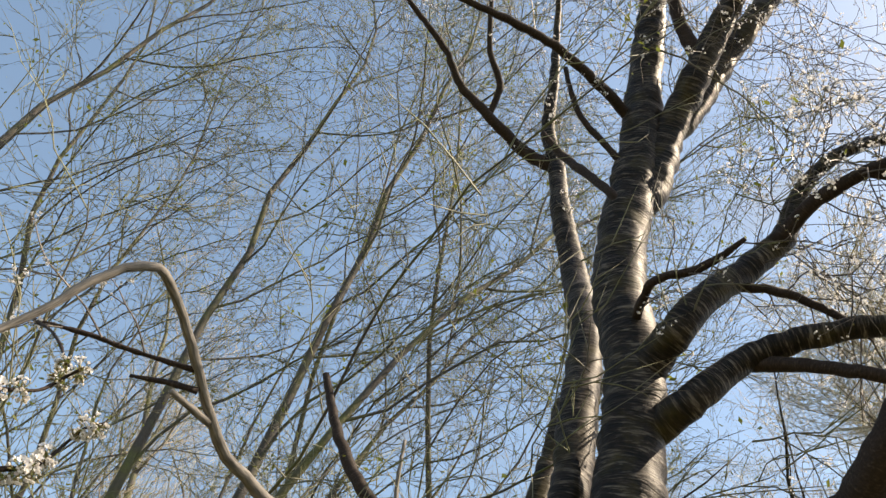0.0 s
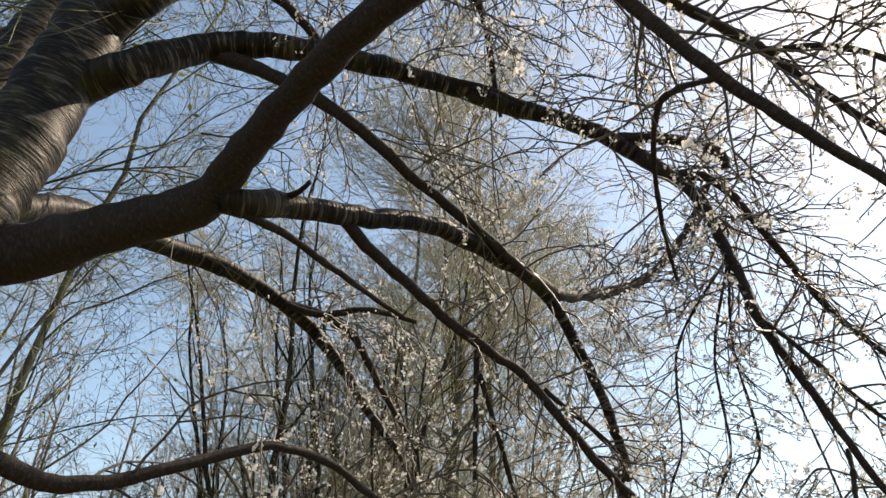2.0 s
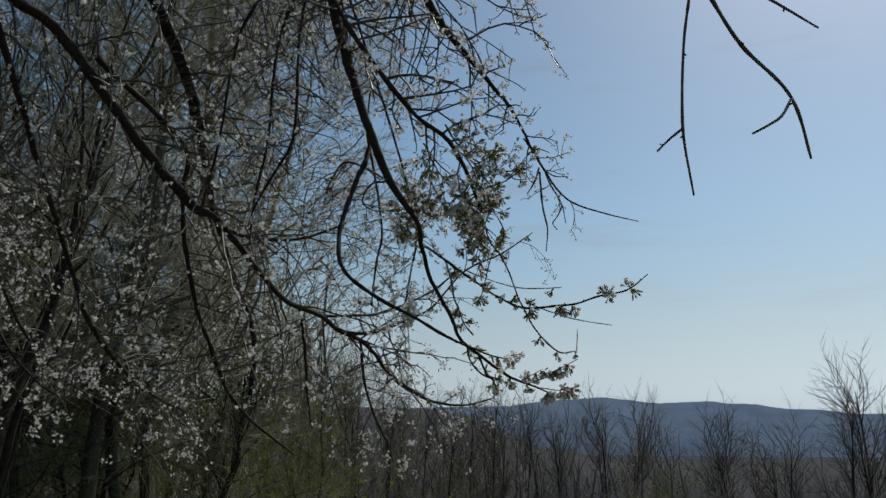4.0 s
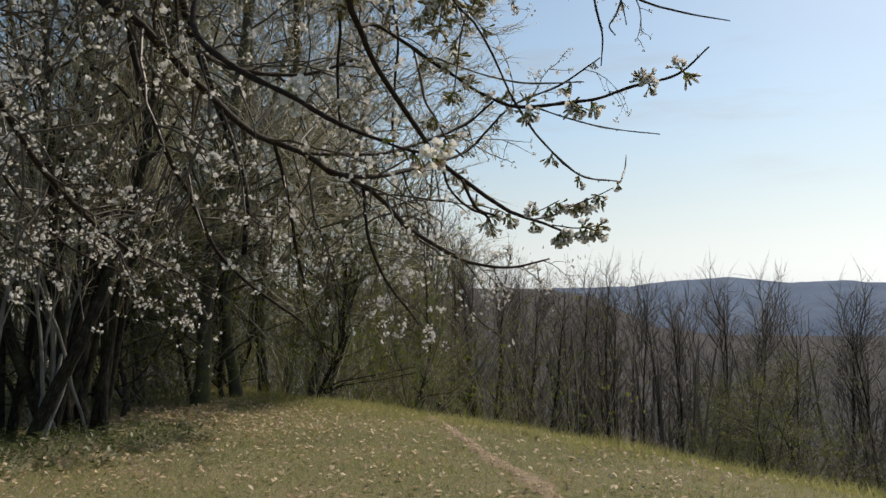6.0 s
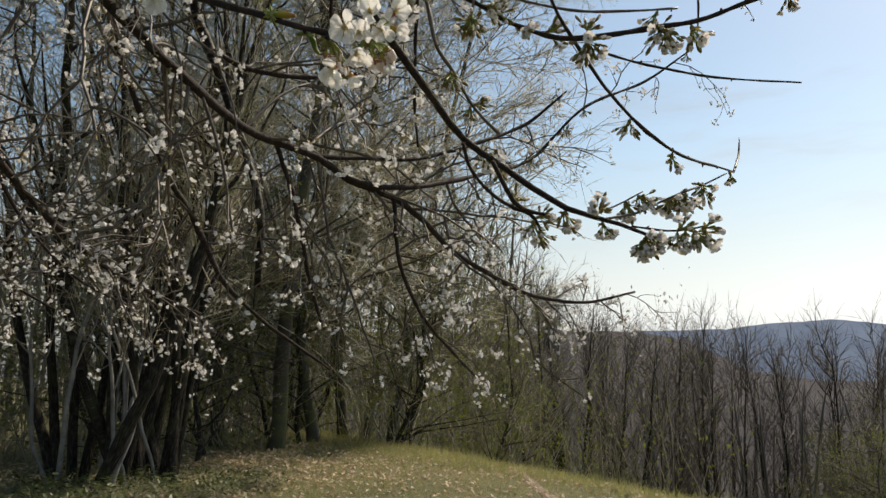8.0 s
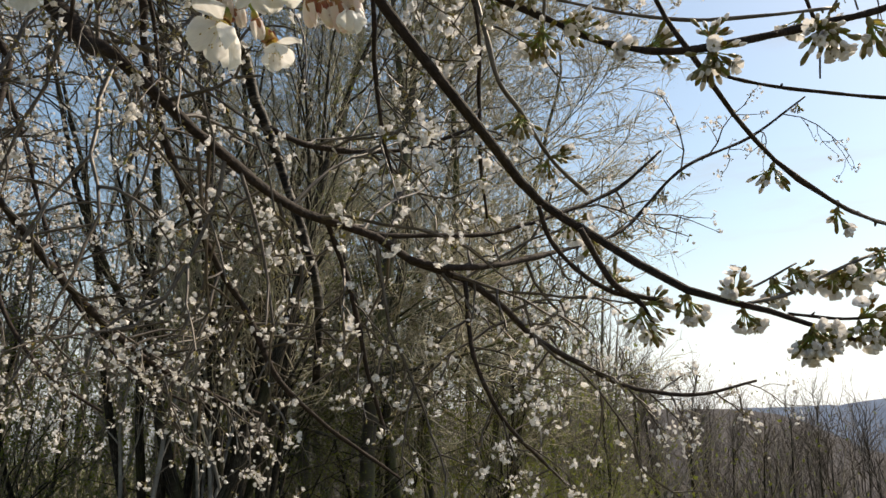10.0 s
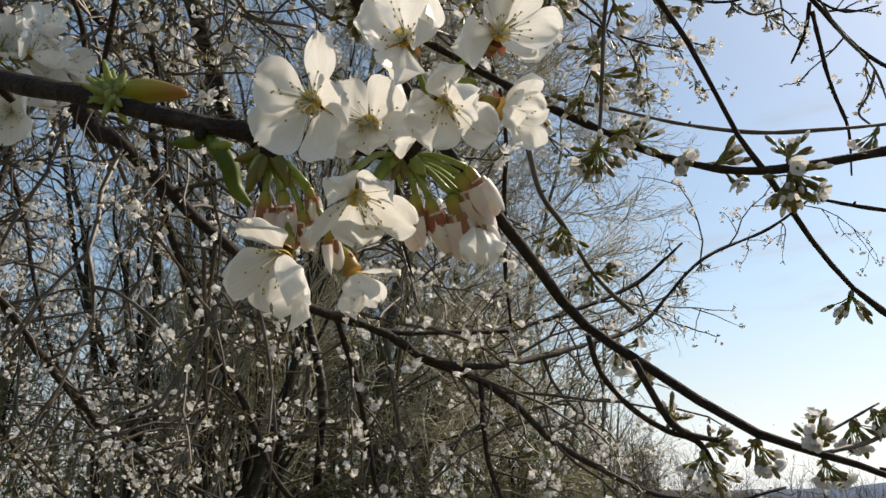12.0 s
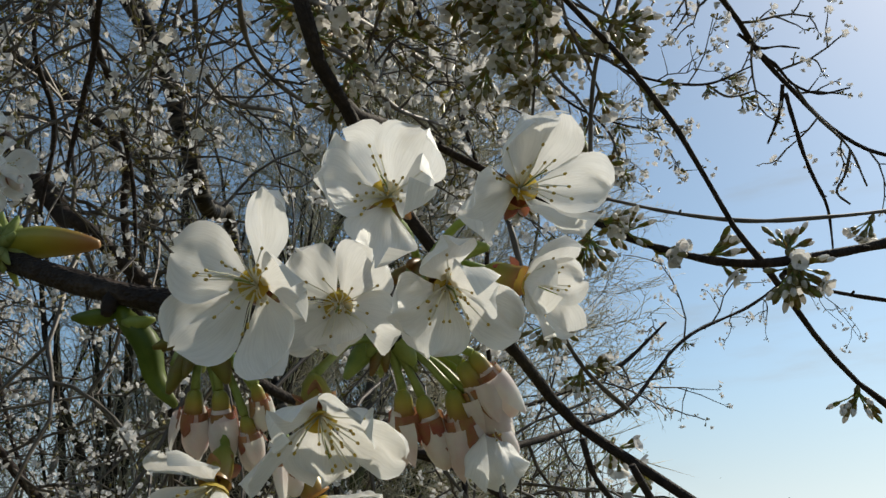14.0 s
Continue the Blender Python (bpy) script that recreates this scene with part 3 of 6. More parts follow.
PALE_STEM = [forest_tree(s, h, r, (9, (0.25, 0.97), (20, 45), (1.0, 2.2), 5, 0.14, (0, 0, 0.06), 0.5, 0.005), (5, (0.2, 0.98), (25, 50), (0.5, 1.0), 3, 0.18, (0, 0, 0.03), 0.5, 0.004, 1.0, 0.3),
                         (4, (0.15, 0.98), (25, 55), (0.25, 0.6), 2, 0.18, (0, 0, 0), 0.6, 0.003, 1.0, 0.2), None, TWIG, SAPLING, top=0.15, sway=0.12)
             for s, h, r in ((48, 7.0, 0.026), (49, 6.0, 0.032))]


def plant_tree(x, y, scale, spin, lean, which, label, group):
    z = height(x, y)
    t = thing("tree", (x, y, z), label, "tree", group)
    m = Matrix.Translation((x, y, z)) @ Matrix.Rotation(lean[0], 4, "X") @ Matrix.Rotation(lean[1], 4, "Y") @ Matrix.Rotation(spin, 4, "Z") @ Matrix.Diagonal((scale, scale, scale, 1))
    part("trunk", which[0], t, m)
    part("crown", which[1], t, m, "leafless crown of fine brown twigs")
    if which[2]:
        part("foliage", which[2], t, m, "first small yellow-green leaves")


def plant_forest():
    rng = np.random.default_rng(31)
    spots = []

    def free(x, y, gap):
        return all((x - a) ** 2 + (y - b) ** 2 > gap * gap for a, b in spots)

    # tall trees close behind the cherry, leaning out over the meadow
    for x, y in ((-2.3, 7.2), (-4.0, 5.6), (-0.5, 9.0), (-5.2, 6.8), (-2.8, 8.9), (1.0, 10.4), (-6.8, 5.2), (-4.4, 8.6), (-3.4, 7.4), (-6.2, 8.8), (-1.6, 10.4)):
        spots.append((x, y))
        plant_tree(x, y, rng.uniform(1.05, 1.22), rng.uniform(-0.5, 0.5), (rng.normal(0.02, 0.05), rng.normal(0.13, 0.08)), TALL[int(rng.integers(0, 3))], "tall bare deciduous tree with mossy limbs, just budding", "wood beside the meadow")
    # broad dense crowns at the corner of the wood
    for x, y in [(2.6 + math.sin(radians(a)) * d, 0.2 + math.cos(radians(a)) * d) for a, d in ((21.5, 16.0), (33.5, 17.5), (25.5, 14.6), (28.5, 16.0), (30.5, 18.0), (31.5, 22.5), (27, 20.0), (23.5, 19.5))]:
        spots.append((x, y))
        plant_tree(x, y, rng.uniform(1.08, 1.28), rng.uniform(0, 6.28), rng.normal(0, 0.03, 2), DENSE[int(rng.integers(0, 3))], "bare broad-crowned tree with dense fine twigs", "wood beside the meadow")
    # the clump of thin stems at the meadow's edge
    for i in range(30):
        a, d = rng.uniform(0, 6.28), 0.8 * math.sqrt(rng.random())
        x, y = 5.5 + math.cos(a) * d, 10.4 + math.sin(a) * d
        if i == 1:
            x, y, a, d = 6.05, 10.3, 0.3, 0.8
        spots.append((x, y))
        out = (-0.07 * d * math.sin(a) + rng.normal(0, 0.03), 0.07 * d * math.cos(a) + rng.normal(0.02, 0.03)) if i != 1 else (0.0, 0.1)
        if i < 18:
            plant_tree(x, y, rng.uniform(0.85, 1.1), rng.uniform(0, 6.28), out, SLIM[i % 3], "dark slender stem of a coppiced forest-edge tree", "forest edge")
        else:
            plant_tree(x, y, rng.uniform(0.8, 1.1), rng.uniform(0, 6.28), out, PALE_STEM[i % 2], "thin pale grey sapling stem among darker trunks", "forest edge")
    # low understorey trees just coming into leaf along the corner of the wood
    for i in range(32):
        yaw, d = (radians(rng.uniform(19, 46)), rng.uniform(15.5, 23)) if i < 17 else (radians(rng.uniform(2, 22)), rng.uniform(12.5, 17)) if i < 25 else (radians(rng.uniform(60, 72)), rng.uniform(19, 24))
        x, y = 2.6 + math.sin(yaw) * d, 0.2 + math.cos(yaw) * d
        spots.append((x, y))
        plant_tree(x, y, rng.uniform(0.85, 1.25), rng.uniform(0, 6.28), rng.normal(0, 0.05, 2), UNDER[int(rng.integers(0, 2))], "low understorey tree with dark twigs and first yellow-green leaves", "undergrowth")
    # the tall wood to the north
    tries = 0
    while len(spots) < 94 and tries < 4000:
        tries += 1
        x, y = rng.uniform(-12, 21), rng.uniform(9.0, 25)
        if x - 2.6 > 0.70 * (y - 0.2) - 0.6 or not free(x, y, 1.9) or (0 < x < 10 and y < 16.0) or (0 < x < 7 and y < 21):
            continue
        spots.append((x, y))
        plant_tree(x, y, rng.uniform(1.0, 1.25), rng.uniform(0, 6.28), (rng.normal(0, 0.04), rng.normal(0.12 if x < 4 else 0.0, 0.06)), FOREST[int(rng.integers(0, 3))], "tall bare deciduous tree with mossy bark in the wood", "wood beside the meadow")
    # the lower wood on the eastern slope, and one round crown that stands above it
    tries = 0
    while len(spots) < 184 and tries < 6000:
        tries += 1
        turn, d = rng.uniform(41, 58) if rng.random() < 0.4 else rng.uniform(43, 98), 21 + 30 * rng.random() ** 1.4
        up = rng.uniform(0.4, 2.5) + max(0, 52 - turn) * 0.45 - (1.3 if turn > 66 else 0)
        if tries == 1:
            turn, d, up = 80.5, 34.0, 3.1
        yaw = radians(turn)
        x, y = 2.6 + math.sin(yaw) * d, 0.2 + math.cos(yaw) * d
        if not free(x, y, 1.9) or x < 13.2:
            continue
        spots.append((x, y))
        scale = min(1.35, max(0.4, (1.6 + d * math.tan(radians(up)) - height(x, y)) / 15.0))
        plant_tree(x, y, scale, rng.uniform(0, 6.28), rng.normal(0, 0.025, 2), SLOPE[int(rng.integers(0, 4))], "bare dark deciduous tree on the slope below the meadow", "wood on the slope")


def distant_wood():
    """The crowd of trees behind, as one mesh of plain stems and branches."""
    rng = np.random.default_rng(35)
    geo = Geo()
    stems = []
    for i in range(640):
        yaw = radians(rng.uniform(-60, 43) if i % 2 else rng.uniform(40, 100))
        d = rng.uniform(24, 60) if yaw < radians(43) else rng.uniform(34, 105)
        x, y = 2.6 + math.sin(yaw) * d, 0.2 + math.cos(yaw) * d
        z = height(x, y)
        tall = rng.uniform(11, 16) if yaw < radians(43) else min(20, max(6, 1.6 + d * math.tan(radians(rng.uniform(-1.4, 0.9))) - z))
        stems.append(wander((x, y, z - 0.3), (0, 0, 1), tall, tall * 0.0095, 6, rng, 0.06, (0, 0, 0.05), 0.2))
    # small bare trees on the slope below the ridge
    for _ in range(900):
        deg, share = rng.uniform(40, 100), rng.uniform(0.36, 0.98)
        slope = -2.2 + 3.45 / (1.0 + math.exp((deg - 57.2) / 1.6))
        z = 1.6 + 300 * (math.tan(radians(slope)) - np.interp(share, (0.33, 0.5, 0.8, 1.0), (0.35, 0.2, 0.06, 0.0)))
        tall = rng.uniform(5, 9)
        stems.append(wander((math.sin(radians(deg)) * 300 * share, math.cos(radians(deg)) * 300 * share, z - 0.5), (0, 0, 1), tall, tall * 0.012, 6, rng, 0.05, (0, 0, 0.05), 0.2))
    stems = np.array(stems)
    p, r = stems[..., :3], stems[..., 3]
    reeds(geo, p, r, 4)
    p1, r1 = fan(p, r, 10, rng, (0.3, 0.97), (18, 45), (2.6, 4.8), 3, 0.12, (0, 0, 0.1), 0.45, 0.025)
    reeds(geo, p1, r1)
    reeds(geo, *fan(p1, r1, 4, rng, (0.2, 0.98), (18, 45), (0.9, 1.9), 1, 0.1, (0, 0, 0.1), 0.6, 0.013))
    tagged(new("distant_wood", geo.mesh("distant_wood", [FAR_WOOD])), "dense bare grey-brown woodland farther off, distance haze painted into its colour", "woodland", kind="stuff")


distant_wood()
plant_forest()


def shrub_mesh(seed):
    rng = np.random.default_rng(seed)
    stems, leaves = Geo(), Geo()
    verts, faces = [], []
    for _ in range(16):
        a = rng.uniform(0, 6.28)
        rows = wander((rng.normal(0, 0.15), rng.normal(0, 0.15), -0.1), (math.cos(a) * 0.6, math.sin(a) * 0.6, 1), rng.uniform(1.2, 2.4), 0.006, 6, rng, 0.24, (0, 0, 0.06), 0.3)
        tube(stems, rows, 3, close=False)
        for _ in range(42):
            p = rows[rng.integers(1, 7), :3] + rng.normal(0, 0.24, 3)
            u, w = unit(rng.normal(0, 1, 3)), unit(rng.normal(0, 1, 3))
            s, k = rng.uniform(0.012, 0.026), len(verts)
            verts += [p - u * s, p + w * s * 0.5, p + u * s, p - w * s * 0.5]
            faces.append((k, k + 1, k + 2, k + 3))
    leaves.add(verts, faces)
    return stems.mesh("shrub_stems", [TWIG]), leaves.mesh("shrub_leaves", [SPRAY])


SHRUBS = [shrub_mesh(s) for s in (41, 42, 43)]


def plant_shrubs():
    rng = np.random.default_rng(44)
    for i in range(110):
        if i < 70:
            x, y = rng.uniform(2, 17), rng.uniform(13.4, 24)
            if x - 2.6 > 0.95 * y:
                continue
        else:
            yaw, d = radians(rng.uniform(44, 84)), rng.uniform(17, 28)
            x, y = 2.6 + math.sin(yaw) * d, 0.2 + math.cos(yaw) * d
        z, s = height(x, y), rng.uniform(1.2, 2.6) if i < 70 else rng.uniform(0.9, 2.0)
        t = thing("shrub", (x, y, z), "undergrowth shrub in fresh yellow-green leaf", "shrub", "undergrowth")
        m = Matrix.Translation((x, y, z)) @ Matrix.Rotation(rng.uniform(0, 6.28), 4, "Z") @ Matrix.Diagonal((s, s, s * rng.uniform(0.9, 1.6), 1))
        stems, leaves = SHRUBS[i % 3]
        part("stem", stems, t, m)
        part("foliage", leaves, t, m, "small fresh yellow-green leaves")



def low_plant_mesh(seed):
    rng = np.random.default_rng(seed)
    geo, verts, faces = Geo(), [], []
    for _ in range(150):
        a, d, z = rng.uniform(0, 6.28), 0.42 * math.sqrt(rng.random()), rng.uniform(0.02, 0.2)
        p, s = np.array((d * math.cos(a), d * math.sin(a), z)), rng.uniform(0.02, 0.05)
        u = unit(np.array((rng.normal(), rng.normal(), rng.uniform(-0.3, 0.5))))
        w = unit(np.cross(u, (0, 0, 1)) + rng.normal(0, 0.3, 3))
        k = len(verts)
        verts += [p - u * s, p - w * s * 0.4, p + u * s, p + w * s * 0.4]
        faces.append((k, k + 1, k + 2, k + 3))
        reeds(geo, np.array([[(p[0] * 0.5, p[1] * 0.5, -0.03), p]]), np.array([[0.0025, 0.001]]), 3, 1)
    geo.add(verts, faces)
    return geo.mesh("low_plant", [HERB, TWIG])


def plant_low_growth():
    rng = np.random.default_rng(45)
    forms = [low_plant_mesh(s) for s in (51, 52)]
    for i in range(46):
        a, d = rng.uniform(2.0, 6.6), rng.uniform(0.3, 2.3)
        x, y = 5.1 + math.cos(a) * d, 10.2 + math.sin(a) * d
        s = rng.uniform(0.6, 1.2)
        ob = new("low_plant", forms[i % 2])
        ob.matrix_world = Matrix.Translation((x, y, height(x, y))) @ Matrix.Rotation(rng.uniform(0, 6.28), 4, "Z") @ Matrix.Diagonal((s, s, s, 1))
        tagged(ob, "low dark green woodland plant below the thin trunks", "plant", "undergrowth")


plant_shrubs()
plant_low_growth()


# ---- the cherry tree ----
STEM_LINES = {}


def stem(key, *points):
    """A limb by its axis: points (x, y, z, radius) from the foot to the tip."""
    STEM_LINES[key] = list(points)


stem("trunk", (0.62, 2.98, -0.1, 0.3), (0.66, 2.98, 0.6, 0.245), (0.524, 2.95, 2.703, 0.184), (0.645, 2.95, 3.163, 0.176), (0.72, 2.95, 3.505, 0.161), (0.795, 2.95, 3.969, 0.157), (0.845, 2.95, 4.399, 0.157), (0.816, 2.95, 4.935, 0.155), (0.842, 2.92, 5.327, 0.151), (1.052, 2.757, 6.422, 0.15), (1.107, 2.605, 7.006, 0.131), (1.173, 2.415, 7.521, 0.116), (1.235, 2.091, 8.165, 0.0935), (1.322, 1.453, 9.042, 0.0458))
stem("fork_right", (1.037, 2.88, 5.893, 0.14), (1.245, 2.704, 6.469, 0.114), (1.402, 2.478, 6.778, 0.105), (1.549, 2.253, 7.064, 0.0949), (1.729, 1.972, 7.341, 0.084), (2.08, 1.535, 7.796, 0.0447))
stem("fork_back", (1.265, 2.718, 6.456, 0.0843), (1.639, 2.548, 7.136, 0.107), (1.948, 2.319, 7.592, 0.0944), (2.289, 2.094, 8.005, 0.0738), (2.87, 1.885, 8.404, 0.0395))
stem("fork_mid", (1.471, 2.371, 6.978, 0.0627), (1.373, 2.277, 7.208, 0.0551), (1.293, 2.13, 7.499, 0.0474), (1.214, 1.88, 7.915, 0.0298))
stem("stem_b", (0.42, 3.2, 0.2, 0.16), (0.343, 3.2, 2.881, 0.106), (0.533, 3.2, 3.847, 0.104), (0.59, 3.3, 4.346, 0.109), (0.679, 3.4, 5.057, 0.101), (0.68, 3.797, 6.187, 0.102), (0.587, 3.789, 7.083, 0.0845), (0.569, 3.77, 7.696, 0.0748), (0.483, 3.655, 8.118, 0.0669), (0.52, 3.407, 8.584, 0.0522), (0.529, 3.116, 9.153, 0.0366), (0.543, 2.732, 9.722, 0.0256))
stem("stem_b_left", (0.589, 3.822, 7.662, 0.0641), (0.277, 3.726, 7.795, 0.0592), (-0.089, 3.47, 7.997, 0.0488), (-0.377, 3.264, 8.2, 0.0385), (-0.534, 3.023, 8.409, 0.0334), (-0.796, 2.773, 8.592, 0.0282), (-1.057, 2.516, 8.756, 0.0172))
stem("stem_b_up", (-0.089, 3.47, 7.997, 0.0325), (-0.003, 3.256, 8.222, 0.033), (-0.115, 3.018, 8.44, 0.0279), (-0.138, 2.66, 8.799, 0.0229))
stem("stem_c", (0.15, 3.5, 0.4, 0.12), (0.23, 3.6, 3.222, 0.0761), (0.342, 3.7, 3.796, 0.0765), (0.472, 3.75, 4.337, 0.0688), (0.57, 3.8, 4.871, 0.0483))
stem("cross_a", (0.82, 2.762, 5.686, 0.0295), (0.665, 2.818, 6.034, 0.0313), (0.485, 2.86, 6.379, 0.029), (0.359, 2.797, 6.54, 0.0211))
stem("cross_b", (0.97, 2.683, 6.65, 0.0429), (0.733, 2.465, 6.682, 0.0379), (0.388, 2.2, 6.722, 0.0331), (0.064, 2.02, 6.694, 0.0285), (-0.321, 1.838, 6.635, 0.02))
stem("cross_c", (0.886, 2.765, 6.153, 0.0239), (0.743, 2.7, 6.33, 0.0244), (0.602, 2.607, 6.512, 0.0207), (0.492, 2.419, 6.838, 0.0172))
stem("snag", (0.2, 3.5, 2.3, 0.05), (-0.194, 3.9, 3.312, 0.0416), (-0.277, 3.93, 3.626, 0.04), (-0.404, 3.93, 3.989, 0.0418), (-0.599, 3.93, 4.186, 0.0395), (-0.772, 3.93, 4.441, 0.0373), (-0.917, 3.93, 4.769, 0.0312), (-1.027, 3.93, 5.063, 0.0244))
stem("snag_twig", (-0.376, 3.93, 3.994, 0.0174), (-0.407, 3.93, 4.179, 0.0142), (-0.409, 3.93, 4.575, 0.0112))
stem("arch", (0.2, 3.52, 2.5, 0.04), (-0.572, 2.563, 3.133, 0.0253), (-0.672, 2.454, 3.165, 0.0233), (-0.796, 2.259, 3.2, 0.021), (-0.847, 2.132, 3.254, 0.019), (-0.884, 1.985, 3.328, 0.017), (-0.932, 1.805, 3.415, 0.0167), (-0.963, 1.679, 3.442, 0.0164), (-0.977, 1.604, 3.427, 0.0161), (-1.044, 1.55, 3.356, 0.0157), (-1.1, 1.529, 3.256, 0.0141), (-1.146, 1.517, 3.149, 0.0138), (-1.228, 1.495, 3.01, 0.0123), (-1.254, 1.433, 2.865, 0.009))
stem("arch_stub", (-0.844, 2.144, 3.24, 0.0148), (-0.888, 2.062, 3.231, 0.0145), (-0.939, 1.969, 3.227, 0.0102))
stem("arch_stub_b", (-0.88, 2.025, 3.282, 0.0124), (-0.95, 1.993, 3.277, 0.0104), (-1.105, 1.97, 3.279, 0.0063))
stem("arch_stub_c", (-0.897, 1.976, 3.331, 0.0104), (-1.048, 1.946, 3.348, 0.0084), (-1.222, 1.891, 3.363, 0.0086), (-1.433, 1.809, 3.354, 0.0065))
stem("L1", (0.939, 2.805, 4.387, 0.094), (0.995, 2.719, 4.42, 0.0903), (1.124, 2.637, 4.582, 0.0803), (1.41, 2.622, 4.859, 0.0727), (1.628, 2.533, 5.056, 0.0655), (1.734, 2.432, 5.28, 0.0508), (1.878, 2.294, 5.439, 0.0416), (2.147, 2.197, 5.573, 0.0358), (2.479, 2.178, 5.617, 0.0332), (2.913, 2.107, 5.669, 0.0307), (3.478, 1.977, 5.617, 0.0279), (3.881, 1.931, 5.45, 0.0203))
stem("L1b", (1.587, 2.521, 5.013, 0.0453), (1.74, 2.275, 5.069, 0.0416), (1.911, 2.087, 5.06, 0.0348), (2.09, 1.928, 5.012, 0.0312), (2.216, 1.744, 4.987, 0.0185), (2.31, 1.486, 4.938, 0.012))
stem("L1e", (1.911, 2.087, 5.06, 0.0253), (2.06, 2.082, 4.999, 0.0253), (2.269, 2.089, 4.89, 0.0221), (2.463, 2.127, 4.685, 0.0187), (2.58, 2.22, 4.468, 0.0154), (2.71, 2.328, 4.278, 0.0093))
stem("L1c", (1.352, 2.658, 4.779, 0.0281), (1.541, 2.604, 4.7, 0.0247), (1.782, 2.601, 4.543, 0.0213), (1.91, 2.61, 4.404, 0.012))
stem("L1d", (0.911, 2.57, 4.674, 0.0238), (1.072, 2.479, 4.659, 0.0206), (1.169, 2.389, 4.647, 0.0203), (1.286, 2.252, 4.66, 0.0114))
stem("L2", (0.94, 2.868, 4.02, 0.0891), (1.03, 2.762, 4.048, 0.0769), (1.192, 2.73, 4.195, 0.0706), (1.361, 2.693, 4.316, 0.0665), (1.653, 2.557, 4.355, 0.058), (1.963, 2.425, 4.327, 0.0522), (2.426, 2.35, 4.351, 0.046), (2.682, 2.229, 4.263, 0.0458), (2.974, 2.07, 4.171, 0.0429), (3.236, 1.939, 4.004, 0.0398))
stem("L2_stub", (3.141, 1.98, 4.095, 0.0286), (3.255, 1.87, 4.071, 0.0286), (3.378, 1.761, 4.026, 0.0257), (3.498, 1.677, 3.953, 0.0257), (3.541, 1.695, 3.89, 0.02))
stem("L2_thin", (2.379, 2.33, 4.366, 0.0143), (2.535, 2.215, 4.299, 0.0113), (2.696, 2.119, 4.196, 0.0084))
stem("L2b", (1.354, 2.725, 4.285, 0.0376), (1.512, 2.621, 4.205, 0.0339), (1.695, 2.477, 4.048, 0.0298), (1.802, 2.459, 4.015, 0.0312), (1.993, 2.432, 3.916, 0.0283), (2.29, 2.425, 3.752, 0.0257), (2.614, 2.401, 3.581, 0.0234), (2.887, 2.384, 3.421, 0.0184))
stem("M", (3.236, 1.939, 4.004, 0.0398), (3.324, 1.74, 3.68, 0.0294), (3.315, 1.637, 3.311, 0.0248), (3.254, 1.542, 2.967, 0.0207), (3.185, 1.339, 2.512, 0.0125), (3.231, 1.264, 2.275, 0.0111), (3.277, 1.197, 2.144, 0.0065), (3.303, 1.213, 2.101, 0.006), (3.332, 1.222, 2.075, 0.0055), (3.397, 1.25, 2.018, 0.0054), (3.49, 1.249, 1.926, 0.0054), (3.626, 1.308, 1.868, 0.0054), (3.66, 1.267, 1.825, 0.005), (3.723, 1.194, 1.756, 0.0042), (3.757, 1.126, 1.726, 0.0032), (3.807, 1.074, 1.695, 0.0019))
stem("U", (3.34, 1.847, 3.868, 0.028), (3.313, 1.62, 3.671, 0.0199), (3.558, 1.582, 3.427, 0.0174), (3.827, 1.555, 3.161, 0.0151), (4.196, 1.456, 2.874, 0.0068), (4.475, 1.501, 2.754, 0.0055), (4.665, 1.469, 2.612, 0.0045), (4.835, 1.387, 2.57, 0.0036), (4.963, 1.251, 2.529, 0.002))
stem("N", (3.319, 1.22, 2.085, 0.0043), (3.363, 1.257, 2.098, 0.0043), (3.429, 1.294, 2.129, 0.0043), (3.499, 1.283, 2.104, 0.0041), (3.569, 1.215, 2.034, 0.0037), (3.604, 1.159, 1.989, 0.0034), (3.62, 1.079, 1.948, 0.0033), (3.688, 1.01, 1.956, 0.0037), (3.731, 0.967, 1.962, 0.0034), (3.787, 0.906, 1.989, 0.0030), (3.83, 0.841, 2.006, 0.0026), (3.839, 0.779, 2.047, 0.0013))
stem("V", (3.254, 1.542, 2.967, 0.0088), (3.146, 1.346, 2.725, 0.0084), (3.225, 1.282, 2.587, 0.0079), (3.294, 1.219, 2.474, 0.0075), (3.343, 1.141, 2.397, 0.0064), (3.396, 1.096, 2.259, 0.0049), (3.429, 1.065, 2.106, 0.0021), (3.491, 1.076, 2.089, 0.0022), (3.539, 1.073, 2.038, 0.0022), (3.599, 1.083, 1.977, 0.0023), (3.62, 1.079, 1.948, 0.0025), (3.695, 1.096, 1.909, 0.0025), (3.776, 1.114, 1.882, 0.0027), (3.822, 1.091, 1.842, 0.0026), (4.138, 1.177, 1.865, 0.0019))
stem("V2", (4.138, 1.177, 1.865, 0.002), (4.208, 1.208, 1.911, 0.002), (4.239, 1.222, 1.956, 0.0012))
stem("V3", (3.757, 1.157, 1.737, 0.0019), (3.814, 1.143, 1.75, 0.002), (3.862, 1.137, 1.77, 0.0018), (3.904, 1.118, 1.79, 0.0018), (3.94, 1.11, 1.804, 0.0015), (3.97, 1.088, 1.822, 0.0012))
stem("P", (3.546, 1.239, 2.072, 0.0019), (3.566, 1.205, 2.052, 0.0018), (3.635, 1.16, 2.031, 0.0019), (3.693, 1.123, 2.022, 0.0019), (3.75, 1.087, 2.025, 0.0020), (3.81, 1.052, 2.033, 0.0017))
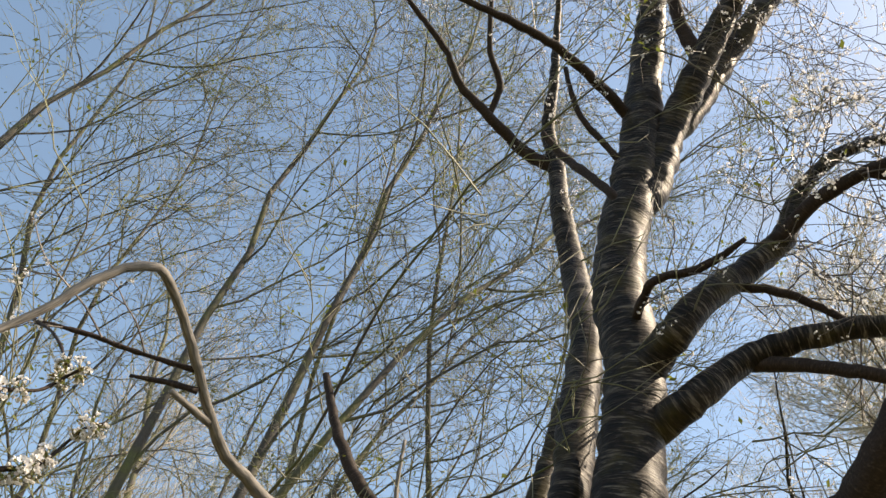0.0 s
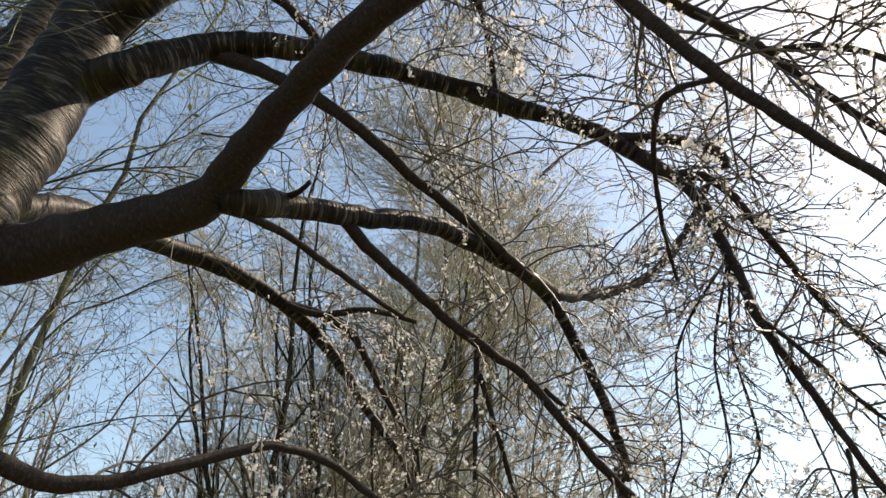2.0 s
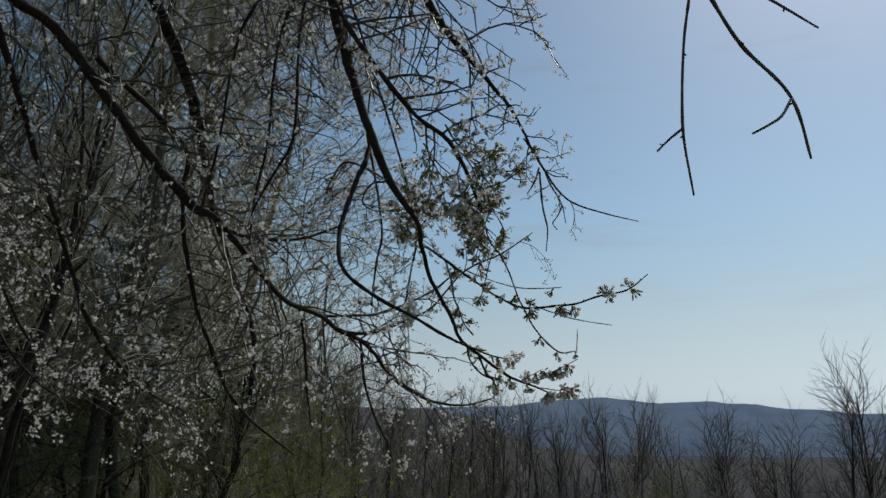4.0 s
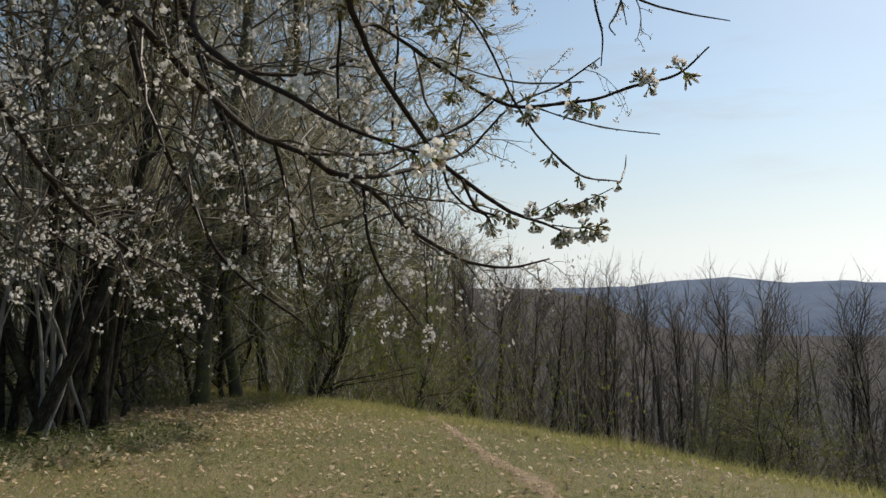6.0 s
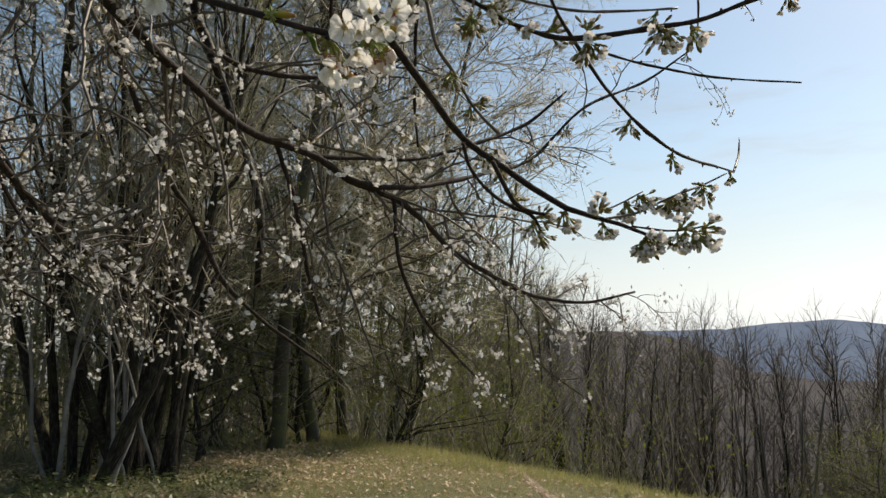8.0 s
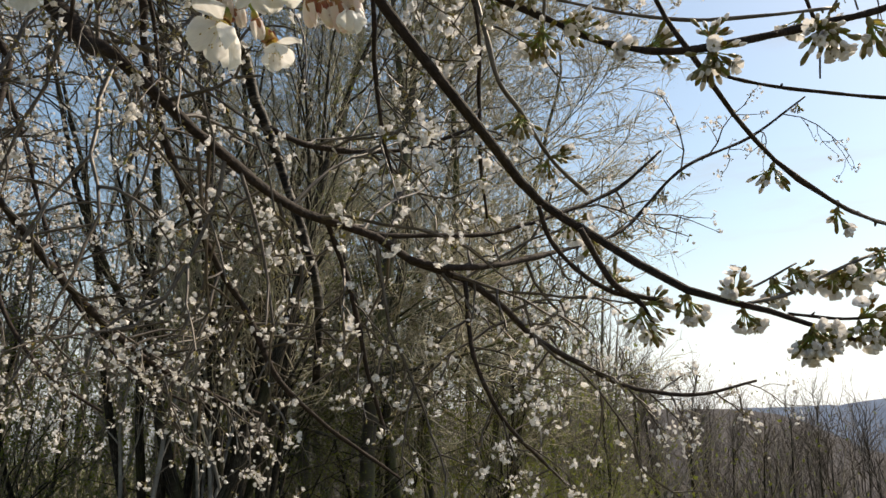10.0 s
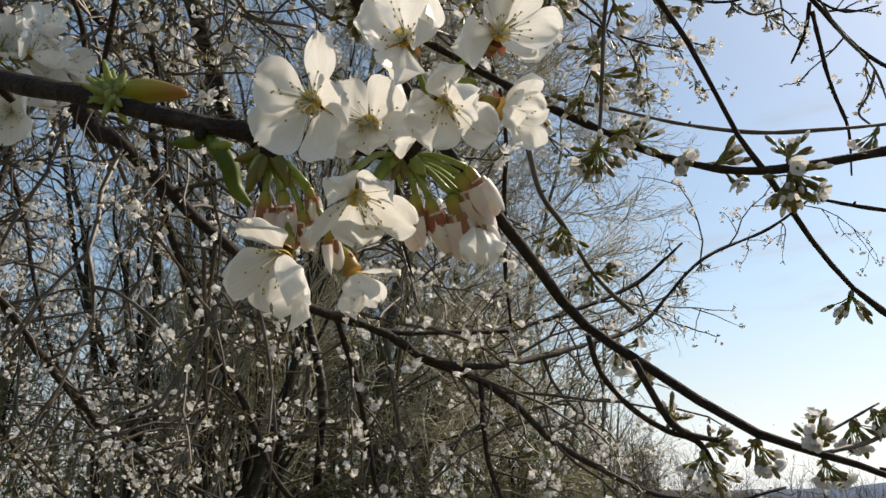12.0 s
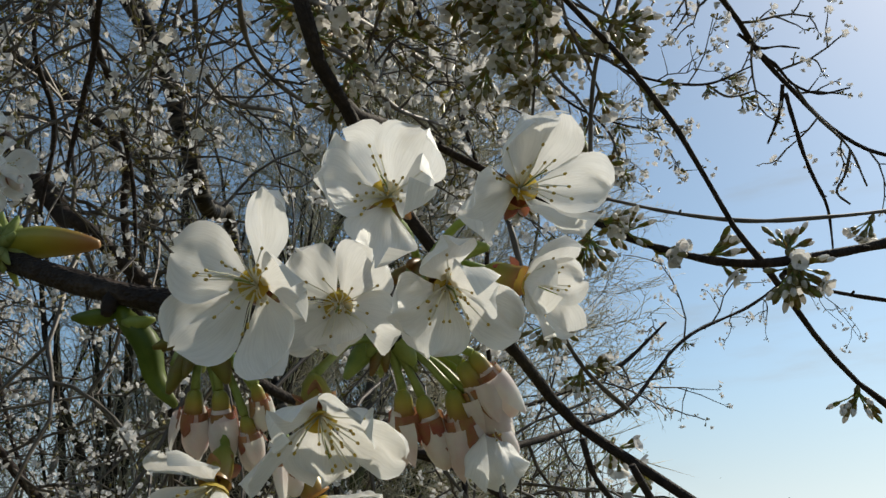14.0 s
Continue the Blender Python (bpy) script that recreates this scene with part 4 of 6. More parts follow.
stem("Mt", (3.771, 1.116, 1.723, 0.0019), (3.81, 1.083, 1.717, 0.0016), (3.835, 1.06, 1.719, 0.0013), (3.853, 1.044, 1.725, 0.001))
stem("G1", (-1.05, 1.426, 2.497, 0.009), (-1.003, 1.442, 2.535, 0.0075), (-0.922, 1.523, 2.616, 0.0062), (-0.904, 1.553, 2.695, 0.0047), (-0.868, 1.542, 2.745, 0.004), (-0.825, 1.55, 2.773, 0.0032))
stem("G2", (-1.433, 1.809, 3.354, 0.0065), (-1.221, 1.675, 3.173, 0.0049), (-1.089, 1.597, 3.029, 0.0045), (-1.053, 1.589, 2.982, 0.0035))
stem("G3", (-1.123, 1.398, 2.666, 0.0079), (-1.057, 1.407, 2.732, 0.0063), (-0.995, 1.48, 2.802, 0.0049), (-0.981, 1.512, 2.869, 0.0041), (-0.939, 1.509, 2.91, 0.0033))
stem("S1", (3.747, 1.167, 1.747, 0.0016), (3.796, 1.166, 1.762, 0.0014), (3.832, 1.141, 1.785, 0.001))
stem("X2", (3.449, 1.075, 2.212, 0.002), (3.435, 1.089, 2.156, 0.0019), (3.432, 1.098, 2.122, 0.0018), (3.445, 1.121, 2.091, 0.0016), (3.457, 1.145, 2.054, 0.0011))
stem("T1", (3.315, 1.637, 3.311, 0.006), (3.225, 1.65, 2.9, 0.0052), (3.161, 1.599, 2.441, 0.0046), (3.17, 1.673, 2.38, 0.0042), (3.174, 1.772, 2.279, 0.0035), (3.175, 1.805, 2.215, 0.0026))
stem("T2", (3.315, 1.637, 3.311, 0.006), (3.2, 1.72, 2.86, 0.0054), (3.157, 1.707, 2.468, 0.0045), (3.22, 1.811, 2.404, 0.0047), (3.277, 1.911, 2.323, 0.0039), (3.308, 1.959, 2.21, 0.0029))
stem("T3", (3.231, 1.264, 2.275, 0.0034), (3.274, 1.377, 2.296, 0.0032), (3.319, 1.45, 2.278, 0.003), (3.385, 1.495, 2.277, 0.0029), (3.466, 1.523, 2.285, 0.0023))
stem("T4", (3.231, 1.264, 2.275, 0.0028), (3.242, 1.45, 2.373, 0.0036), (3.272, 1.537, 2.345, 0.003), (3.324, 1.606, 2.324, 0.0032), (3.417, 1.628, 2.344, 0.0025))
stem("T5", (3.293, 1.211, 2.123, 0.0028), (3.382, 1.3, 2.186, 0.0028), (3.461, 1.376, 2.215, 0.0026), (3.561, 1.427, 2.253, 0.0021))
stem("T6", (3.277, 1.197, 2.144, 0.0028), (3.385, 1.31, 2.252, 0.003), (3.514, 1.401, 2.317, 0.0029), (3.648, 1.445, 2.335, 0.0024))
stem("T7", (3.315, 1.637, 3.311, 0.006), (3.15, 1.84, 2.93, 0.0055), (3.094, 1.861, 2.513, 0.0041), (3.15, 1.973, 2.433, 0.0042), (3.161, 2.042, 2.3, 0.0032))
stem("Mfork", (3.625, 1.244, 1.821, 0.0032), (3.672, 1.247, 1.766, 0.0032), (3.705, 1.245, 1.756, 0.0026), (3.742, 1.236, 1.752, 0.0027))
stem("Mfork2", (3.577, 1.251, 1.841, 0.0028), (3.597, 1.259, 1.811, 0.0025), (3.638, 1.261, 1.778, 0.0026), (3.68, 1.255, 1.759, 0.0026), (3.703, 1.248, 1.753, 0.0026), (3.734, 1.252, 1.723, 0.0024))
stem("X1", (3.47, 1.22, 2.42, 0.003), (3.466, 1.042, 2.138, 0.0018), (3.476, 1.061, 2.115, 0.002), (3.479, 1.09, 2.089, 0.0018), (3.502, 1.131, 2.022, 0.0018), (3.521, 1.163, 1.972, 0.0014))
stem("W7", (3.537, 1.302, 2.108, 0.0029), (3.538, 1.281, 2.04, 0.0027), (3.554, 1.283, 1.991, 0.0027), (3.59, 1.293, 1.967, 0.0028), (3.645, 1.315, 1.929, 0.0026), (3.709, 1.322, 1.894, 0.0025))
stem("Q2", (4.46, 1.483, 2.702, 0.0047), (4.478, 1.514, 2.654, 0.0041), (4.484, 1.561, 2.603, 0.002))
stem("Q3", (4.47, 1.487, 2.686, 0.0047), (4.537, 1.516, 2.56, 0.0041), (4.592, 1.526, 2.449, 0.0034), (4.618, 1.551, 2.365, 0.002))
stem("Q4", (4.364, 1.5, 2.81, 0.0041), (4.404, 1.481, 2.775, 0.0034), (4.427, 1.451, 2.768, 0.0027), (4.452, 1.424, 2.754, 0.002))
stem("Q5", (4.397, 1.49, 2.778, 0.0041), (4.44, 1.475, 2.734, 0.0041), (4.473, 1.466, 2.696, 0.0034), (4.508, 1.437, 2.668, 0.0027), (4.536, 1.387, 2.661, 0.002))
stem("Q6", (4.473, 1.466, 2.696, 0.0034), (4.516, 1.463, 2.637, 0.0034), (4.574, 1.442, 2.56, 0.0027), (4.616, 1.446, 2.479, 0.002))
stem("Q7", (4.578, 1.44, 2.553, 0.0034), (4.588, 1.47, 2.51, 0.0027), (4.59, 1.497, 2.483, 0.0027), (4.61, 1.486, 2.453, 0.002))
stem("R1", (4.011, 1.656, 2.798, 0.0040), (4.058, 1.618, 2.71, 0.0034), (4.131, 1.588, 2.663, 0.0029), (4.226, 1.505, 2.626, 0.0024), (4.266, 1.429, 2.635, 0.0014))
stem("R2", (3.95, 1.719, 2.714, 0.0038), (4.02, 1.712, 2.658, 0.0029), (4.092, 1.686, 2.612, 0.0024), (4.199, 1.61, 2.564, 0.0014))
stem("R4", (4.094, 1.688, 2.615, 0.003), (4.097, 1.654, 2.554, 0.0026), (4.099, 1.642, 2.502, 0.0022), (4.104, 1.640, 2.452, 0.0016))
stem("R3", (4.226, 1.505, 2.626, 0.0024), (4.261, 1.486, 2.597, 0.0024), (4.289, 1.442, 2.596, 0.0014))
stem("N2", (3.705, 1.113, 1.973, 0.0025), (3.762, 1.147, 1.986, 0.0023), (3.843, 1.047, 1.94, 0.0019), (3.93, 0.942, 1.917, 0.0012))
stem("L3", (1.422, 2.331, 3.243, 0.05), (1.495, 2.307, 3.244, 0.0544), (1.654, 2.351, 3.328, 0.048), (1.944, 2.378, 3.401, 0.0436), (2.355, 2.403, 3.526, 0.0422), (2.713, 2.451, 3.519, 0.0395), (2.946, 2.453, 3.464, 0.0352), (3.105, 2.466, 3.356, 0.0302), (3.365, 2.503, 3.019, 0.0251), (3.551, 2.561, 2.648, 0.0226), (3.638, 2.707, 2.737, 0.0182), (3.692, 2.726, 2.581, 0.017), (3.736, 2.729, 2.495, 0.016), (3.794, 2.709, 2.326, 0.0121), (3.852, 2.583, 1.981, 0.0128), (3.858, 2.6, 1.74, 0.0102))
stem("L3e", (2.878, 2.43, 3.471, 0.0321), (3.248, 2.59, 3.536, 0.0323), (3.712, 2.757, 3.762, 0.0331), (4.099, 2.835, 3.976, 0.0325), (4.451, 2.871, 4.26, 0.03), (4.631, 2.726, 4.558, 0.0285), (4.677, 2.499, 4.869, 0.0207))
stem("L3stub", (1.656, 2.334, 3.35, 0.0153), (1.683, 2.264, 3.344, 0.0129), (1.692, 2.191, 3.349, 0.0084))
stem("L3b", (1.506, 2.325, 3.214, 0.0167), (1.66, 2.322, 3.186, 0.0148), (1.859, 2.346, 3.13, 0.0129), (2.041, 2.364, 3.069, 0.0109), (2.208, 2.37, 3.017, 0.0089))
stem("A", (1.933, 2.394, 3.387, 0.0276), (2.017, 2.4, 3.325, 0.0253), (2.181, 2.401, 3.22, 0.023), (2.555, 2.341, 2.975, 0.0209), (2.759, 2.348, 2.91, 0.0187), (3.047, 2.247, 2.561, 0.0184), (3.207, 2.128, 2.342, 0.0181), (3.22, 2.042, 2.304, 0.0118), (3.299, 2.039, 2.243, 0.0111), (3.389, 2.05, 2.18, 0.0105), (3.514, 2.079, 2.107, 0.0101), (3.636, 2.117, 2.067, 0.0099), (3.795, 2.104, 2.032, 0.0095), (3.897, 2.121, 1.99, 0.0091), (4.036, 2.128, 1.962, 0.0088), (4.159, 2.154, 1.913, 0.0085), (4.306, 2.208, 1.843, 0.0083), (4.512, 2.241, 1.776, 0.0073), (4.652, 2.252, 1.733, 0.0068), (4.849, 2.191, 1.707, 0.0053), (5.035, 2.115, 1.747, 0.0037))
stem("A_down", (2.606, 2.43, 3.041, 0.0145), (2.621, 2.47, 2.818, 0.0119), (2.644, 2.522, 2.488, 0.0093))
stem("P2", (3.881, 2.117, 1.994, 0.0078), (3.965, 2.108, 1.98, 0.0079), (4.12, 2.122, 2.004, 0.0084), (4.417, 2.188, 2.093, 0.0063), (4.651, 2.221, 2.183, 0.0055), (4.88, 2.186, 2.395, 0.0049), (5.143, 2.113, 2.533, 0.0045), (5.285, 2.003, 2.658, 0.0027))
stem("P3", (3.784, 2.109, 2.035, 0.0063), (3.945, 2.099, 2.051, 0.0059), (4.11, 2.106, 2.078, 0.0056), (4.276, 2.088, 2.138, 0.0051), (4.485, 2.07, 2.236, 0.0047), (4.618, 2.023, 2.355, 0.0033))
stem("P4", (3.734, 2.726, 2.503, 0.0124), (3.849, 2.742, 2.481, 0.0108), (3.98, 2.747, 2.482, 0.0092), (4.23, 2.723, 2.529, 0.0077), (4.458, 2.655, 2.638, 0.006))
stem("W1", (2.95, 2.42, 2.9, 0.012), (3.296, 2.348, 2.626, 0.0105), (3.334, 2.412, 2.503, 0.0098), (3.411, 2.487, 2.31, 0.0098), (3.564, 2.586, 2.058, 0.0093), (3.672, 2.636, 1.928, 0.0095), (3.768, 2.627, 1.75, 0.0079), (3.889, 2.641, 1.647, 0.0065), (4.109, 2.591, 1.489, 0.0041))
stem("W2", (2.62, 2.44, 2.9, 0.012), (3.061, 2.665, 2.183, 0.0095), (3.194, 2.798, 2.054, 0.0099), (3.311, 2.86, 1.945, 0.0102), (3.449, 2.907, 1.837, 0.0087), (3.621, 2.982, 1.754, 0.0072), (3.841, 3.029, 1.675, 0.0047))
stem("W3", (3.689, 2.121, 2.058, 0.0062), (3.767, 2.169, 1.919, 0.0064), (3.837, 2.22, 1.737, 0.0053), (3.898, 2.252, 1.61, 0.0041))
stem("W4", (4.04, 2.127, 1.956, 0.0061), (4.043, 2.098, 1.775, 0.0053), (4.124, 2.114, 1.646, 0.0047), (4.321, 2.216, 1.535, 0.0045), (4.59, 2.412, 1.437, 0.003))
stem("W5", (3.29, 1.58, 3.1, 0.005), (3.529, 1.558, 2.233, 0.0036), (3.551, 1.596, 2.158, 0.0036), (3.591, 1.65, 2.068, 0.0032), (3.629, 1.689, 2.014, 0.0028))
stem("W6", (3.31, 1.63, 3.28, 0.005), (3.708, 1.558, 2.276, 0.0034), (3.748, 1.613, 2.152, 0.0034), (3.783, 1.665, 2.055, 0.003), (3.823, 1.708, 1.976, 0.0025))
stem("L4", (0.828, 2.929, 3.111, 0.111), (0.994, 2.798, 3.162, 0.0987), (1.177, 2.651, 3.227, 0.085), (1.378, 2.422, 3.279, 0.0838), (1.423, 2.177, 3.329, 0.0628), (1.511, 1.762, 3.462, 0.0548), (1.604, 1.405, 3.503, 0.0516), (1.691, 1.151, 3.493, 0.0478), (1.741, 0.901, 3.467, 0.044), (1.773, 0.665, 3.418, 0.0356))
stem("L8", (1.721, 0.959, 3.463, 0.0259), (1.954, 0.876, 3.184, 0.0181), (2.095, 0.772, 2.914, 0.0167), (2.279, 0.604, 2.595, 0.0102), (2.306, 0.484, 2.396, 0.0091), (2.268, 0.33, 2.172, 0.0082), (2.219, 0.247, 2.101, 0.0075), (2.188, 0.169, 2.052, 0.0066), (2.174, 0.126, 2.025, 0.0058), (2.18, 0.047, 1.983, 0.0042), (2.18, -0.021, 1.946, 0.0027))
stem("L8f", (2.305, 0.483, 2.399, 0.0023), (2.332, 0.419, 2.411, 0.0023), (2.359, 0.34, 2.389, 0.0022), (2.378, 0.277, 2.34, 0.0021), (2.407, 0.246, 2.311, 0.0016))
stem("bt1", (2.174, 0.126, 2.025, 0.0025), (2.333, 0.127, 2.007, 0.0022), (2.436, 0.117, 1.97, 0.0019), (2.504, 0.091, 1.934, 0.0017), (2.579, 0.093, 1.892, 0.0012))
stem("bt2", (2.333, 0.127, 2.007, 0.0017), (2.414, 0.165, 1.978, 0.0014), (2.479, 0.195, 1.919, 0.0015), (2.539, 0.208, 1.863, 0.0011))
stem("bt3", (2.504, 0.091, 1.934, 0.0014), (2.456, 0.097, 1.896, 0.0013), (2.454, 0.12, 1.887, 0.0011))
stem("bt4", (2.479, 0.195, 1.919, 0.0013), (2.477, 0.209, 1.91, 0.0013), (2.476, 0.223, 1.899, 0.0011))
stem("bt5", (2.333, 0.127, 2.007, 0.0014), (2.423, 0.087, 2.005, 0.0013), (2.46, 0.053, 1.979, 0.0011))
stem("bt6", (2.174, 0.126, 2.025, 0.0017), (2.262, 0.129, 2.081, 0.0015), (2.281, 0.104, 2.059, 0.0011))
stem("L5", (0.792, 3.1, 3.417, 0.0632), (0.983, 3.453, 3.695, 0.0654), (1.244, 3.646, 3.808, 0.0601), (1.604, 3.874, 3.9, 0.0576), (1.927, 3.95, 3.921, 0.056), (2.277, 3.981, 3.822, 0.045), (2.533, 4.006, 3.698, 0.0425), (2.708, 3.93, 3.452, 0.0346), (2.872, 3.846, 3.179, 0.0271), (2.99, 3.74, 2.973, 0.0199))
stem("L5b", (2.277, 3.981, 3.822, 0.03), (2.502, 3.872, 3.748, 0.0312), (2.642, 3.754, 3.625, 0.0271), (2.816, 3.693, 3.324, 0.0199), (3.036, 3.601, 2.945, 0.0129))
stem("L5c", (2.277, 3.981, 3.822, 0.02), (2.458, 3.798, 3.713, 0.0208), (2.692, 3.656, 3.749, 0.0173), (2.96, 3.526, 3.693, 0.0139))
stem("L7", (0.64, 2.93, 2.3, 0.05), (0.799, 2.213, 2.241, 0.0331), (0.923, 2.22, 2.222, 0.0298), (1.002, 2.223, 2.204, 0.0282), (1.152, 2.236, 2.184, 0.0234), (1.309, 2.233, 2.226, 0.0203), (1.465, 2.234, 2.29, 0.0173), (1.692, 2.243, 2.381, 0.0145), (1.915, 2.27, 2.364, 0.0132), (2.099, 2.261, 2.274, 0.0115), (2.225, 2.249, 2.295, 0.0098), (2.403, 2.214, 2.105, 0.0078))
stem("F", (3.22, 1.33, 2.4, 0.008), (2.998, 1.209, 1.989, 0.005), (3.079, 1.018, 1.841, 0.0041), (3.106, 0.943, 1.796, 0.003), (3.125, 0.908, 1.779, 0.0024), (3.135, 0.894, 1.771, 0.0022), (3.145, 0.882, 1.765, 0.0022), (3.153, 0.875, 1.762, 0.0023), (3.157, 0.872, 1.761, 0.0022), (3.167, 0.867, 1.76, 0.0018), (3.179, 0.86, 1.757, 0.0012))
stem("Z", (2, 1, 3.5, 0.02), (2.681, 0.945, 3.502, 0.0169), (2.816, 0.885, 3.355, 0.0129), (2.967, 0.797, 3.182, 0.0108), (3.111, 0.702, 3.066, 0.0072), (3.243, 0.548, 2.968, 0.0054))
stem("Z2", (2.681, 0.945, 3.502, 0.0132), (2.717, 0.715, 3.321, 0.0104), (2.82, 0.582, 3.143, 0.0083), (2.94, 0.475, 3.059, 0.0066), (3.048, 0.384, 2.961, 0.005), (3.204, 0.388, 2.818, 0.0034))
stem("Z3", (2.095, 0.772, 2.914, 0.007), (2.232, 1.04, 3.116, 0.0095), (2.407, 1.225, 3.126, 0.0087), (2.56, 1.358, 3.016, 0.0072), (2.714, 1.458, 2.91, 0.0056))
stem("W8", (2.99, 3.74, 2.973, 0.0125), (3.1, 3.72, 2.72, 0.01), (3.2, 3.7, 2.4, 0.0085), (3.34, 3.66, 2.08, 0.007), (3.55, 3.6, 1.83, 0.0055), (3.78, 3.52, 1.7, 0.004))
stem("W9", (3.036, 3.601, 2.945, 0.0115), (3.02, 3.52, 2.66, 0.0095), (3.03, 3.42, 2.33, 0.008), (3.1, 3.32, 2.02, 0.0065), (3.24, 3.22, 1.8, 0.005), (3.4, 3.12, 1.68, 0.0035))
stem("W10", (2.872, 3.846, 3.179, 0.012), (2.86, 3.8, 2.85, 0.009), (2.9, 3.72, 2.5, 0.0075), (3.0, 3.62, 2.2, 0.006), (3.14, 3.52, 1.98, 0.004))
CHERRY_AT = (0.62, 2.98, 0.0)
cherry = thing("cherry_tree", CHERRY_AT, "old wild cherry tree with banded bark, in sparse white blossom", "tree")
BIG = ("trunk", "fork_right", "fork_back", "stem_b", "stem_c", "L1", "L2", "L3", "L5")
DEAD = ("arch", "arch_stub", "snag_twig")
ROOTED = ("L1", "L2", "L4", "L5", "fork_right", "fork_back", "cross_a", "cross_b", "cross_c", "L1d")


def stubs(geo, rows, seed):
    """Short knobs of old spurs along a thin branch."""
    rng = np.random.default_rng(seed)
    run, nxt = 0.0, 0.03
    for a, b in zip(rows, rows[1:]):
        run += np.linalg.norm(b[:3] - a[:3])
        if run < nxt:
            continue
        nxt = run + rng.uniform(0.035, 0.13)
        d = unit(b[:3] - a[:3])
        side = unit(np.cross(d, rng.normal(0, 1, 3)) + d * 0.4)
        r = min(0.002, 0.5 * a[3] + 0.0004)
        tube(geo, np.array([(*(a[:3] + side * a[3] * 0.5), r * 1.2), (*(a[:3] + side * (a[3] + rng.uniform(0.0008, 0.002))), r), (*(a[:3] + side * (a[3] + rng.uniform(0.0022, 0.005))), r * 0.55)]), 5)


def limb_parts():
    curves = {}
    for key, points in STEM_LINES.items():
        thick = max(p[3] for p in points)
        if key in ROOTED:
            # grow the limb out of the heart of the trunk
            heart = curves["trunk"]
            sink = 0.5 * points[0][3] + 0.05
            near = heart[np.argmin(np.linalg.norm(heart[:, :3] - (np.array(points[0][:3]) - (0, 0, sink)), axis=1))]
            points = [(*near[:3], min(points[0][3] * 1.25, near[3] * 0.8))] + points
        rows = spline(points, 0.05 if thick > 0.03 else 0.03 if thick > 0.008 else 0.009)
        # small crooks, less at the ends
        n = len(rows)
        for i in range(1, n - 1):
            p = Vector(rows[i, :3])
            k = min(1.0, i / 4, (n - 1 - i) / 4) * min(0.35 * rows[i, 3] + 0.0005, 0.012)
            rows[i, :3] += np.array(noise.noise_vector(p * 14)) * k
            rows[i, 3] *= 1 + (0.13 if thick > 0.02 else 0.24) * noise.noise(p * 22 + Vector((7, 1, 3))) + (0.34 * noise.noise(p * 62) if thick < 0.014 else 0.0)
        curves[key] = rows
        geo = Geo()
        tube(geo, rows, 22 if thick > 0.1 else 12 if thick > 0.02 else 8, lumps=0.10 if thick > 0.03 else 0.14)
        if thick < 0.02:
            stubs(geo, rows, sum(map(ord, key)))
        name = "trunk" if key == "trunk" else "stem" if key.startswith(("stem", "fork")) else "limb" if thick > 0.02 else "branch"
        mat = DRY if key in DEAD else CHERRY if key in BIG else BRANCH if thick > 0.0036 or key[0] in "MN" else SUNNY
        label = "bare weathered dead branch" if key in DEAD else "dark trunk with pale horizontal lenticel bands" if key == "trunk" else ""
        part(name, geo.mesh(name, [mat]), cherry, label=label)
    return curves


CURVES = limb_parts()


def petal_grid(length, width, cup, rng, nu=7, nv=7):
    """A broad notched petal that starts at the origin along +y; z is its inner side."""
    verts, uv = [], []
    ruffle, phase, mark = rng.uniform(0.03, 0.1), rng.uniform(0, 6), Vector(rng.uniform(0, 50, 3))
    for j in range(nv):
        s = j / (nv - 1)
        w = width * (0.13 + 0.87 * math.sin(math.pi * 0.5 * min(1.0, s / 0.62)) ** 1.5) * math.sqrt(max(0.03, 1 - max(0.0, (s - 0.62) / 0.38) ** 2.4))
        for i in range(nu):
            t = 2 * i / (nu - 1) - 1
            notch = 0.07 * length * max(0, 1 - abs(t) * 3.0) * s ** 6
            round_off = 0.05 * length * t * t * s ** 3
            x, y = w * t, length * s - notch - round_off
            z = cup * length * (s * s * 0.45 + 0.5 * t * t * s) + ruffle * length * s * s * math.sin(phase + 4.2 * t + 3 * s)
            z += 0.22 * length * s * noise.noise(Vector((t * 1.6, s * 2.2, 0)) + mark) + 0.05 * length * s * noise.noise(Vector((t * 4, s * 5, 3)) + mark)
            y += 0.035 * length * s ** 4 * noise.noise(Vector((t * 3, 9, 0)) + mark)
            verts.append((x, y, z))
            uv.append((t, s))
    return verts, [(j * nu + i, j * nu + i + 1, (j + 1) * nu + i + 1, (j + 1) * nu + i) for j in range(nv - 1) for i in range(nu - 1)], uv


def mini_flower(geo, at, way, size, rng, open_by):
    """A flower of a few faces a petal, slots: 0 olive, 1 white, 2 leaf, 3 stalk."""
    b = basis(way, rng.uniform(0, 6.28))
    for k in range(5):
        a = k * 2 * math.pi / 5 + rng.normal(0, 0.12)
        m = b @ Matrix.Rotation(a, 4, "Z") @ Matrix.Rotation(radians(90 - open_by) + rng.normal(0, 0.18), 4, "X")
        l, w, c = size * 0.5, size * 0.235, size * 0.1
        pts = [(0, 0, 0), (-w * 0.8, l * 0.45, c * 0.6), (0, l * 0.5, 0), (w * 0.8, l * 0.45, c * 0.6), (-w * 0.75, l * 0.85, c), (0, l * 0.92, c * 0.5), (w * 0.75, l * 0.85, c)]
        geo.add([tuple(m @ Vector(q) + Vector(at)) for q in pts], [(0, 2, 1), (0, 3, 2), (1, 2, 5, 4), (2, 3, 6, 5)], 1)


